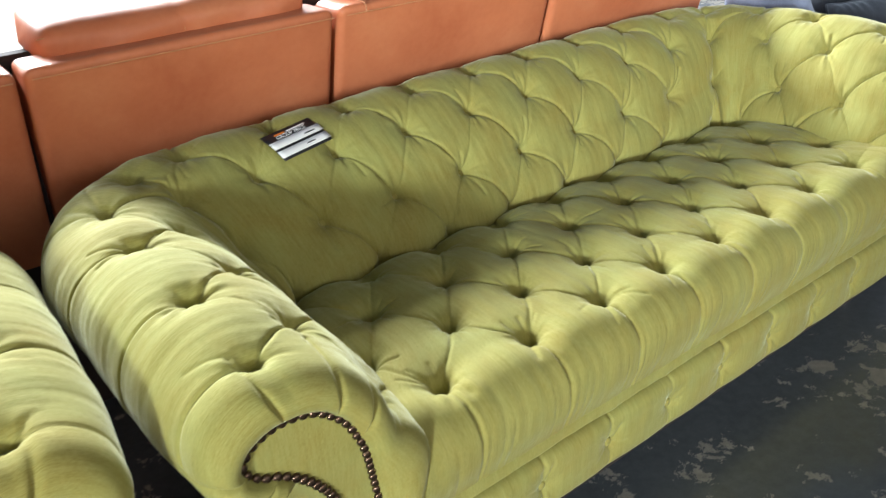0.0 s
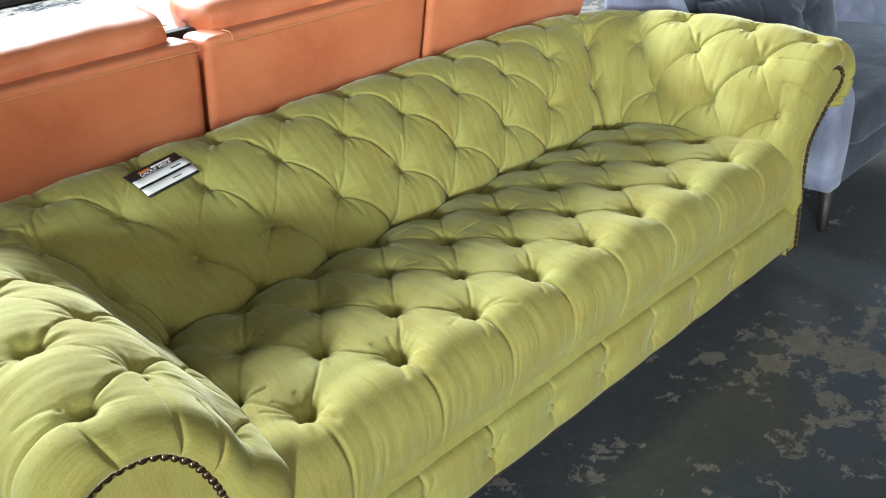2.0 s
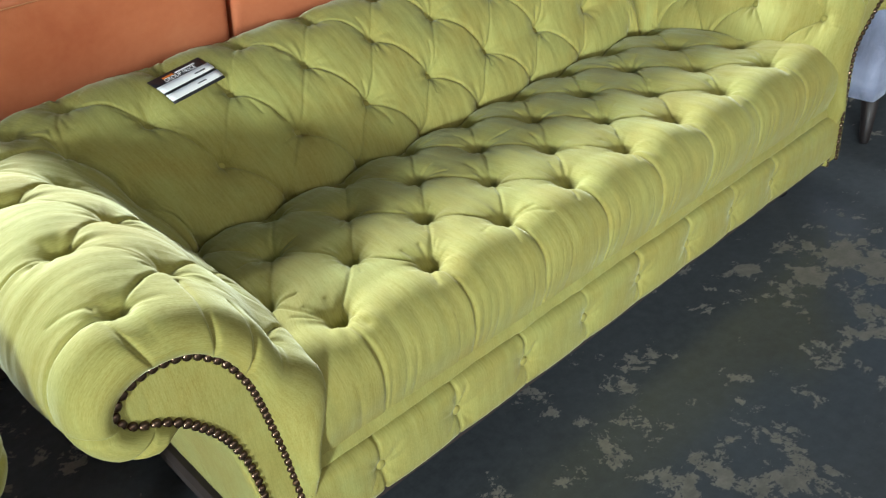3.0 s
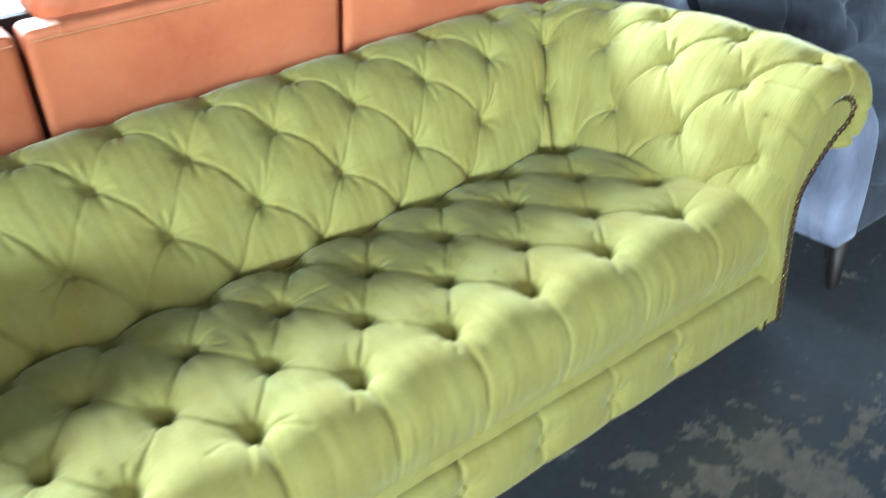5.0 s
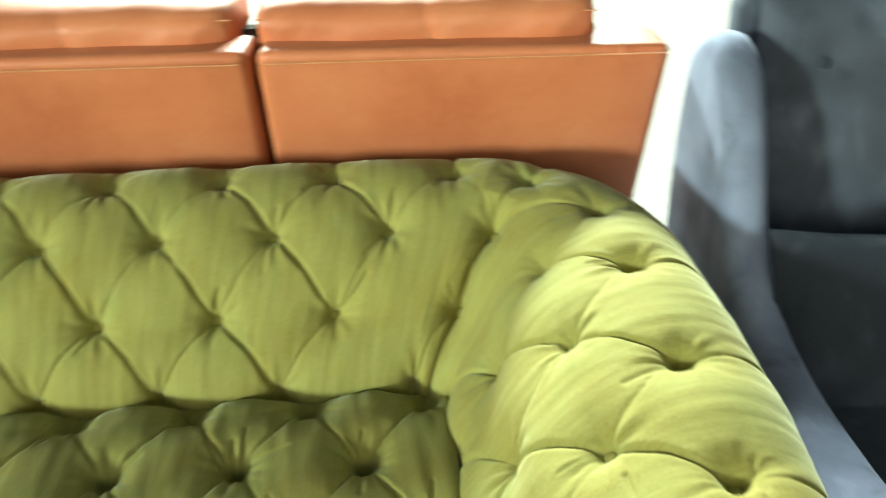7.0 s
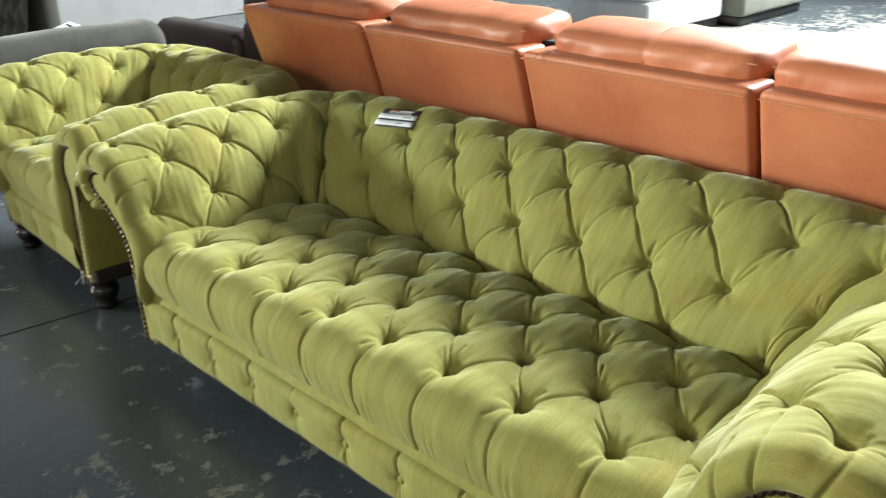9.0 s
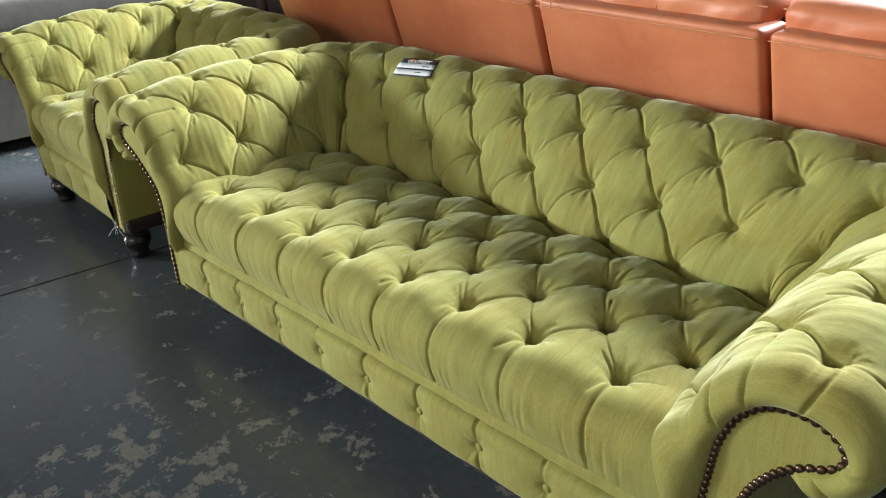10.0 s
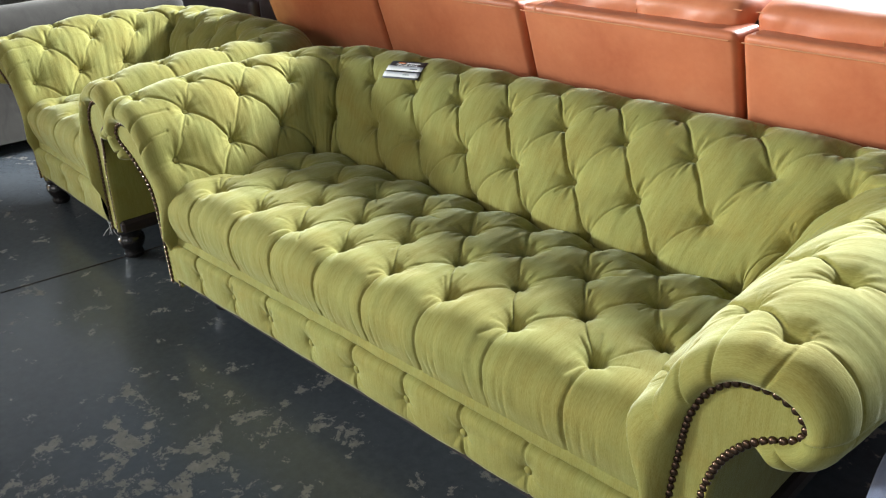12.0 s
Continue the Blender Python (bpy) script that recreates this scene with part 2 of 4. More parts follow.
def smooth_curve(ctrl, step):
    """Points at even steps along a curve that passes through the control points."""
    p = np.array(ctrl, float)
    q = np.vstack([2 * p[0] - p[1], p, 2 * p[-1] - p[-2]])
    out = []
    for i in range(1, len(q) - 2):
        t = np.linspace(0, 1, 24, endpoint=False)[:, None]
        a, b, c, d = q[i - 1], q[i], q[i + 1], q[i + 2]
        l0, l1, l2 = np.linalg.norm(b - a), np.linalg.norm(c - b), np.linalg.norm(d - c)
        m1 = l1 * ((b - a) / l0 - (c - a) / (l0 + l1) + (c - b) / l1)
        m2 = l1 * ((c - b) / l1 - (d - b) / (l1 + l2) + (d - c) / l2)
        h3, h2 = t ** 3, t ** 2
        out.append((2 * h3 - 3 * h2 + 1) * b + (h3 - 2 * h2 + t) * m1 + (3 * h2 - 2 * h3) * c + (h3 - h2) * m2)
    out = np.vstack(out + [p[-1:]])
    s = np.r_[0, np.cumsum(np.linalg.norm(np.diff(out, axis=0), axis=1))]
    n = max(2, int(round(s[-1] / step)) + 1)
    t = np.linspace(0, s[-1], n)
    return np.stack([np.interp(t, s, out[:, k]) for k in range(p.shape[1])], -1), t, (out, s)


def near(P, pts, margin):
    """The window of a regular UV net that lies within margin of the given points."""
    u, v = P[:, 0, 0], P[0, :, 1]
    q = np.array(pts)
    i0, i1 = np.searchsorted(u, [q[:, 0].min() - margin, q[:, 0].max() + margin])
    j0, j1 = np.searchsorted(v, [q[:, 1].min() - margin, q[:, 1].max() + margin])
    return slice(i0, max(i1, i0)), slice(j0, max(j1, j0))


def seg_dist(P, a, b):
    a, b = np.array(a), np.array(b)
    ab = b - a
    t = np.clip(((P - a) @ ab) / (ab @ ab), 0, 1)
    return np.linalg.norm(P - a - t[..., None] * ab, axis=-1)


def wave(P, seed, scale):
    """Smooth low noise over a net of UV points."""
    rng = np.random.RandomState(seed)
    out = np.zeros(P.shape[:-1])
    for _ in range(14):
        k = rng.normal(0, scale, 2)
        out += np.sin(P @ k + rng.uniform(0, 6.28))
    return out / 14 ** 0.5


def bowed(a, b, sag, crisp=1.0, soft=1.0):
    """A fold from a to b as two straight pieces that bow aside by sag; crisp and soft: how sharp and how broad it is pulled in."""
    a, b = np.array(a), np.array(b)
    w = b - a
    m = (a + b) / 2 + np.array([-w[1], w[0]]) / max(np.linalg.norm(w), 1e-6) * sag
    return [(a, m, crisp, soft), (m, b, crisp, soft)]


def gathers(buttons, rng, count, lo, hi, upright=0.5):
    """Short pleats that run out from each button, most of them along the cloth's fall."""
    out = []
    for b in buttons:
        for _ in range(count):
            th = rng.choice([0, math.pi]) + rng.normal(0, upright)
            r0, r1 = rng.uniform(.012, .022), rng.uniform(lo, hi)
            way = np.array([math.sin(th), math.cos(th)])
            q = np.array(b) + np.array([rng.normal(0, .008), 0])
            out.append((q + way * r0, q + way * r1, rng.uniform(.2, .45), rng.uniform(.05, .2)))
    return out


def tuft(P, buttons, folds, height, seed, floor_=0.55, wide=0.040, deep=0.008, hole=0.017, cut=0.0, lift=0.0):
    """Height of a tufted surface over its UV net: pulled in at buttons, pleated along folds, with small gathers."""
    rng = np.random.RandomState(seed)
    db = np.full(P.shape[:-1], 9.0)
    gather = np.zeros(P.shape[:-1])
    for b in buttons:
        w = near(P, [b], 0.15)
        off = P[w] - np.array(b)
        r = np.linalg.norm(off, axis=-1)
        db[w] = np.minimum(db[w], r)
        th = np.arctan2(off[..., 0], off[..., 1])
        k1, k2, p1, p2 = rng.randint(6, 10), rng.randint(11, 15), rng.uniform(0, 6.3), rng.uniform(0, 6.3)
        lean = 0.35 + 0.65 * np.cos(th) ** 2
        gather[w] += lean * (0.0014 * np.cos(k1 * th + p1) + 0.0008 * np.cos(k2 * th + p2)) * np.exp(-((r - .034) / .026) ** 2)
    crisp, soft = np.zeros(P.shape[:-1]), np.zeros(P.shape[:-1])
    stir = 0.0012 * wave(P, seed, 50)
    for a, b, kc, ks in folds:
        w = near(P, [a, b], 0.09)
        if P[w].size == 0:
            continue
        e = np.abs(seg_dist(P[w], a, b) + stir[w])
        crisp[w] = np.maximum(crisp[w], kc * np.exp(-((e / 0.0031) ** 1.4)))
        soft[w] = np.maximum(soft[w], ks * np.exp(-((e / 0.032) ** 2)))
    g = lift + (1 - lift) * (1 - np.exp(-((db / wide) ** 1.3)))
    p = 1 - 0.72 * crisp - 0.36 * soft
    slack = wave(P * np.array([1.0, 0.22]), seed + 2, 110) * 0.0006 + wave(P, seed + 3, 24) * 0.0014
    scale = np.clip(height / 0.03, 0, 1.2)
    return height * g * (floor_ + (1 - floor_) * p) - cut * crisp + (gather + slack) * scale - deep * np.exp(-((db / hole) ** 2)) * scale


def normals_of(pts):
    du = np.gradient(pts, axis=0)
    dv = np.gradient(pts, axis=1)
    n = np.cross(du, dv)
    return n / np.maximum(np.linalg.norm(n, axis=-1, keepdims=True), 1e-9)


# ---- hall ----
floor = tagged(part("floor", rounded_box(26, 26, 0.2, 0.01, 1), FLOOR, m=pose(0, 2, -0.1), smooth=False),
               "dark painted concrete floor with paint worn off in pale patches", "floor", kind="structure")

tagged(part("floor_joint", rounded_box(0.009, 17.0, 0.004, 0.0015, 1), GAP_DARK, m=pose(-1.64, -0.80, 0.0, 0, 0, -7.8), smooth=False),
       "dark filled saw-cut joint across the concrete floor", "joint", kind="structure")


def wall(name, sx, sy, sz, x, y, z, mat=WALLPAINT, label="plain pale painted block wall added out of view to close the hall"):
    return tagged(part(name, rounded_box(sx, sy, sz, 0.01, 1), mat, m=pose(x, y, z), smooth=False), label, "wall", kind="structure")


# unseen west wall: wide opening towards the south corner suns the sofa, not the armchair
wall("wall_west_north", 0.2, 19.5, 5.0, -8.1, 5.05, 2.5)
wall("wall_west_header", 0.2, 2.3, 0.8, -8.1, -5.85, 4.6)
wall("wall_west_south", 0.2, 0.3, 5.0, -8.1, -7.15, 2.5)
# unseen south wall with the second door, cut short westward to admit the sun
wall("wall_south_west", 3.2, 0.2, 5.0, -4.4, -7.2, 2.5)
wall("wall_south_east", 7.4, 0.2, 5.0, 6.6, -7.2, 2.5)
wall("wall_south_header", 5.7, 0.2, 1.1, 0.05, -7.2, 4.45)
wall("wall_east", 0.2, 21.8, 5.0, 10.2, 3.7, 2.5)
# unseen low yard wall; the added roof stops short of it to admit sky light
wall("wall_north", 18.4, 0.2, 2.6, 1.0, 14.9, 1.3)
tagged(part("ceiling", rounded_box(18.4, 7.9, 0.15, 0.01, 1), STEEL, m=pose(1.0, -3.25, 5.1), smooth=False),
       "painted steel roof deck added out of view, open to the north sky", "ceiling", kind="structure")


# ---- tufted green suite ----
PROFILE = [(.026, .132), (.018, .25), (-.010, .37), (-.036, .44), (-.046, .495), (.025, .603), (.064, .668), (.112, .717), (.168, .750), (.222, .767),
           (.275, .757), (.315, .724), (.330, .675), (.318, .617), (.280, .580), (.230, .573), (.180, .553), (.152, .51), (.136, .40), (.120, .132)]
PANEL = [(.050, .135), (.052, .25), (.058, .36), (.066, .44), (.076, .52), (.094, .60), (.122, .656), (.163, .692), (.202, .703), (.245, .700),
         (.278, .682), (.291, .655), (.273, .630), (.238, .612), (.205, .588), (.173, .545), (.146, .49), (.127, .42), (.116, .28), (.108, .135)]


# where the cloth is pleated round the scrolled arm fronts, as shares of the outline
PLEATS = (.37, .425, .50, .60, .65, .70, .745)


def button_mesh():
    me = bpy.data.meshes.new("button")
    bm = lathe([(0.0105, -0.004), (0.0115, 0.0), (0.0102, 0.0034), (0.007, 0.0056), (0.003, 0.0062)], 14)
    bm.to_mesh(me)
    bm.free()
    me.materials.append(GREEN)
    return me


def nail_mesh():
    me = bpy.data.meshes.new("nailhead")
    bm = lathe([(0.0089, 0.0), (0.0087, 0.0026), (0.0066, 0.0056), (0.0032, 0.0070)], 14)
    bm.to_mesh(me)
    bm.free()
    me.materials.append(NAIL)
    return me


BUTTON, NAILHEAD = button_mesh(), nail_mesh()


def facing(place, normal):
    n = Vector(normal).normalized()
    return Matrix.Translation(Vector(place)) @ n.to_track_quat("Z", "Y").to_matrix().to_4x4()


def scroll_depth(z):
    """How far the scroll stands forward of the foot of the arm panel."""
    k = np.clip((np.asarray(z) - .46) / .16, 0, 1)
    return .016 * k * k * (3 - 2 * k)


def settle(p):
    """The arms sink a little towards their fronts."""
    p = np.array(p, float)
    a, b = np.clip((-.26 - p[..., 1]) / .36, 0, 1), np.clip((p[..., 2] - .42) / .18, 0, 1)
    p[..., 2] -= .017 * a * a * (3 - 2 * a) * b * b * (3 - 2 * b)
    return p


def shell(parent, x0, y0, yf, gaps, arm_y1, arm_y2, arm_y3, step, seed):
    """Rolled tufted arms and back in one sweep round a U, cut at the corners into three upholstered parts."""
    r, ref = 0.06, 0.11
    prof, s, (dense, ds) = smooth_curve(PROFILE, step)
    s_at = [ds[np.argmin(np.linalg.norm(dense - np.array(PROFILE[i]), axis=1))] for i in (4, 5, 7, 9)]
    # the net is coarser on the rear, which stands against the leather sofa
    keep = (s < s_at[3] + .32) | (np.arange(len(s)) % 4 == 0) | (np.arange(len(s)) == len(s) - 1)
    prof, s = prof[keep], s[keep]
    la, lb, arc = (y0 - r) - yf, 2 * (x0 - r), (r + ref) * math.pi / 2
    total = 2 * la + lb + 2 * arc
    u = np.linspace(0, total, int(total / step) + 1)

    inner = np.interp(s, [s_at[0] - .05, s_at[0], s_at[1], s_at[2], s[-1]], [.13, .13, .10, .05, .05])

    def place(v, q, d):
        """Place and outward way at u = v, where the corner has radius q at the inner line; u runs from the front of the east arm round to the west."""
        side = np.where(v > total / 2, -1, 1)
        v = np.where(v > total / 2, total - v, v)
        a = np.clip((v - la) / arc, 0, 1) * math.pi / 2
        n = np.stack([np.cos(a), np.sin(a)], -1)
        x = (x0 - q) * np.clip((la + arc + lb / 2 - v) / (lb / 2), 0, 1) + (q + d) * n[..., 0]
        y = yf + (y0 - q - yf) * np.clip(v / la, 0, 1) + (q + d) * n[..., 1]
        return np.stack([x * side, y], -1)

    def u_back(x, k):
        v = la + arc + lb / 2 * (1 - abs(x) / (x0 - float(np.interp(s_at[k], s, inner))))
        return v if x >= 0 else total - v

    def u_arm(y, side, k):
        v = (y - yf) / (y0 - float(np.interp(s_at[k], s, inner)) - yf) * la
        return v if side > 0 else total - v

    def u_corner(deg, side):
        v = la + arc * deg / 90
        return v if side > 0 else total - v

    h = x0 - 0.05
    xs = np.linspace(h, -h, gaps + 1)
    pitch = xs[0] - xs[1]
    rows = [[], [], [], []]
    mids = (xs[:-1] + xs[1:]) / 2
    rows[0] += [u_back(x, 0) for x in mids[1:-1]]
    rows[1] += [u_back(x, 1) for x in xs[1:-1]]
    rows[2] += [u_back(x, 2) for x in mids]
    rows[3] += [u_back(x, 3) for x in xs[1:-1]] + [u_corner(86, 1), u_corner(86, -1)]
    for side in (1, -1):
        rows[0] += [u_corner(88, side), u_corner(8, side)] + [u_arm(y, side, 0) for y in arm_y2[1:]]
        rows[1] += [u_corner(62, side)] + [u_arm(y, side, 1) for y in arm_y1]
        rows[2] += [u_corner(58, side)] + [u_arm(y, side, 2) for y in arm_y2]
        rows[3] += [u_corner(54, side), u_corner(16, side)] + [u_arm(y, side, 3) for y in arm_y3]
    buttons = [(v, s_at[k]) for k in range(4) for v in rows[k]]
    folds = []
    for k in range(3):
        for a in rows[k]:
            for b in rows[k + 1]:
                if abs(a - b) < pitch * 0.68:
                    # one diagonal is a sharp pleat, the other a soft hollow
                    main = (a > b) if a < la + arc * .75 else (a < b)
                    folds += bowed((a, s_at[k]), (b, s_at[k + 1]), .005 if a < b else -.005, 1.15 if main else (.5 if k == 0 else .28), .58 if main else .48)
    rng = np.random.RandomState(seed)
    for v in rows[3]:
        folds.append(((v, s_at[3]), (v + rng.uniform(-.012, .012), s_at[3] + 0.20), .75, .40))
    for v in rows[0]:
        folds.append(((v, s_at[0]), (v, s_at[0] - 0.12), 1.0, 1.0))
    # pleats that gather towards the scrolled fronts
    for base in (0, total):
        out = 1 if base == 0 else -1
        for k, f in enumerate(PLEATS):
            folds.append(((base - out * 0.06, f * s[-1]), (base + out * (.03, .07, .045, .09)[k % 4], f * s[-1] + (.012, -.008, .004)[k % 3]), .6, .2))
    folds += gathers([b for b in buttons if b[1] > s_at[0] + 1e-6], rng, 2, .04, .08)
    base = np.empty((len(u), len(s), 3))
    base[..., :2] = place(u[:, None] + 0 * s[None], inner[None], prof[None, :, 0])
    base[..., 2] = prof[None, :, 1]
    nor = -normals_of(base)
    up = nor[len(u) // 2, np.argmin(abs(s - s_at[3]))]
    if up[2] < 0:
        nor = -nor
    UV = np.stack(np.broadcast_arrays(u[:, None], s[None]), -1)
    puff = np.interp(s, [0, s_at[0] - .10, s_at[0] - .03, s_at[0] + .05, s_at[1], s_at[3], s_at[3] + .24, s_at[3] + .34, s[-1] - .1, s[-1]],
                     [.012, .014, .032, .040, .044, .044, .038, .006, .006, .002])
    along = np.minimum(u, total - u)
    ends = np.interp(along, [0, .15, la, la + arc], [.56, .78, .82, 1.0])
    firm = np.interp(along, [0, .15, la, la + arc], [0, .006, .005, 0])[:, None] * np.clip(puff / .044, 0, 1)[None]
    hgt = tuft(UV, buttons, folds, puff[None] * ends[:, None], seed, .69, .031, .009, .014, .0014, .22) + firm
    # the inner face thins towards the scroll, and the top buttons of the arms sink deeper
    hgt -= (.018 * np.interp(along, [0, .16], [1, 0]))[:, None] * np.interp(s, [0, s_at[0], s_at[1], s_at[2]], [1, 1, .5, 0])[None]
    for v in rows[3]:
        if min(v, total - v) < la:
            w = near(UV, [(v, s_at[3])], .08)
            hgt[w] -= .013 * np.exp(-(np.linalg.norm(UV[w] - np.array((v, s_at[3])), axis=-1) / .019) ** 1.6)
    # the back and the arms meet in a valley at each corner
    valley = np.interp(s, [s_at[0] - .04, s_at[0] + .03, s_at[2], s_at[2] + .06], [0, .022, .018, 0])
    for side in (1, -1):
        e = np.abs(u - u_corner(60, side))
        hgt -= valley[None] * (.55 * np.exp(-(e / .028) ** 2) + .7 * np.exp(-(e / .006) ** 1.5))[:, None]
    pts = base + nor * hgt[..., None]
    # scrolled front of each arm: a rolled edge, then the flat face towards a spine
    rim, rt, (rd, rs) = smooth_curve(PANEL, 0.004)
    p_at = [ds[np.argmin(np.linalg.norm(dense - np.array(PROFILE[i]), axis=1))] for i in (0, 4, 7, 9, 12, 15, 17, 19)]
    r_at = [rs[np.argmin(np.linalg.norm(rd - np.array(PANEL[i]), axis=1))] for i in (0, 3, 6, 8, 11, 14, 16, 19)]
    edge_t = np.interp(s, p_at, r_at)
    nail_line = np.stack([np.interp(edge_t, rt, rim[:, 0]), np.interp(edge_t, rt, rim[:, 1])], -1)
    middle = np.stack([np.interp(s, p_at, [.09, .10, .14, .21, .21, .19, .14, .10]), np.interp(s, p_at, [.14, .44, .60, .65, .65, .64, .49, .14])], -1)

    pleat = np.zeros(len(s))
    for f in PLEATS:
        pleat = np.maximum(pleat, np.exp(-np.abs((s - f * s[-1]) / 0.0045) ** 1.3))

    def cap(i, side):
        """The cloth rolls forward off the arm and dives under the nailed edge of the scroll panel."""
        ring, out = pts[i], []
        nails = np.stack([side * (x0 + nail_line[:, 0]), np.full(len(s), yf), nail_line[:, 1]], -1)
        wide = np.linalg.norm((nails - ring)[:, [0, 2]], axis=1)
        fore = scroll_depth(nail_line[:, 1])
        tall = np.clip(wide * 1.05, .026, .064) - .45 * np.minimum(fore, wide)
        last = math.radians(166)
        for k in range(1, 15):
            a = last * k / 14
            f = (1 - math.cos(a)) / (1 - math.cos(last))
            q = ring + (nails - ring) * f
            q[:, 1] = yf - tall * math.sin(a) - fore * f ** 1.5 + .011 * pleat * math.sin(a) ** 2
            q -= nor[i] * (.007 * pleat * math.sin(a))[:, None]
            out.append(q)
        start = out[-1]
        target = np.stack([side * (x0 + middle[:, 0]), np.full(len(s), yf - .010), middle[:, 1]], -1)
        for t in (0.3, 0.6, 0.9):
            q = start + (target - start) * t
            q[:, 1] = np.minimum(start[:, 1] + .004, yf - .004)
            out.append(q)
        return np.array(out)

    ce, cw = cap(0, 1), cap(len(u) - 1, -1)
    k = len(ce)
    uc = np.linspace(0.006, 0.14, k)
    uv_e = np.stack(np.broadcast_arrays(-uc[::-1, None], s[None]), -1)
    uv_w = np.stack(np.broadcast_arrays(total + uc[:, None], s[None]), -1)
    pts = settle(np.concatenate([ce[::-1], pts, cw]))
    UV = np.concatenate([uv_e, UV, uv_w])
    c1 = k + int(np.argmin(abs(u - u_corner(60, 1))))
    c2 = k + int(np.argmin(abs(u - u_corner(60, -1))))
    for name, a, b in (("arm", 0, c1), ("backrest", c1, c2), ("arm", c2, len(pts) - 1)):
        link(name, grid_mesh(name, pts[a:b + 1], UV[a:b + 1], True), GREEN, parent, "deep-buttoned rolled %s in green chenille" % name)
    for v, t in buttons:
        if t <= s_at[0] + 1e-6:
            continue
        i, j = int(np.argmin(abs(u - v))), int(np.argmin(abs(s - t)))
        link("button", BUTTON, None, parent, "", facing(settle(base[i, j] + nor[i, j] * (hgt[i, j] + .005)), nor[i, j]))
    # scroll panels with their nailheads
    for side in (1, -1):
        curve, t, _ = smooth_curve(PANEL, 0.012)
        bm = bmesh.new()
        y = yf - 0.013
        ring = [bm.verts.new((side * (x0 + d), y, z)) for d, z in curve]
        f = bm.faces.new(ring)
        f.normal_update()
        if f.normal.y > 0:
            f.normal_flip()
        ext = bmesh.ops.extrude_face_region(bm, geom=[f])
        top = [v for v in ext["geom"] if isinstance(v, bmesh.types.BMVert)]
        bmesh.ops.translate(bm, verts=top, vec=(0, -0.008, 0))
        # level cuts let the panel bend forward smoothly towards the scroll
        for level in range(11):
            bmesh.ops.bisect_plane(bm, geom=bm.verts[:] + bm.edges[:] + bm.faces[:], plane_co=(0, 0, .4605 + .016 * level), plane_no=(0, 0, 1))
        for v in bm.verts:
            v.co.y -= float(scroll_depth(v.co.z))
            v.co = settle(v.co)
        bmesh.ops.recalc_face_normals(bm, faces=bm.faces[:])
        panel = part("arm_panel", bm, GREEN, parent, "flat green scroll panel edged with bronze nailheads", smooth=False)
        lay = panel.data.uv_layers.new(name="UVMap")
        for lp in panel.data.loops:
            co = panel.data.vertices[lp.vertex_index].co
            lay.data[lp.index].uv = (co.x, co.z)
        nails, _, _ = smooth_curve(PANEL, 0.0178)
        for d, z in nails:
            link("nailhead", NAILHEAD, None, panel, "", facing(settle((side * (x0 + d), y - 0.0085 - float(scroll_depth(z)), z)), (0, -1, 0)))
    return total


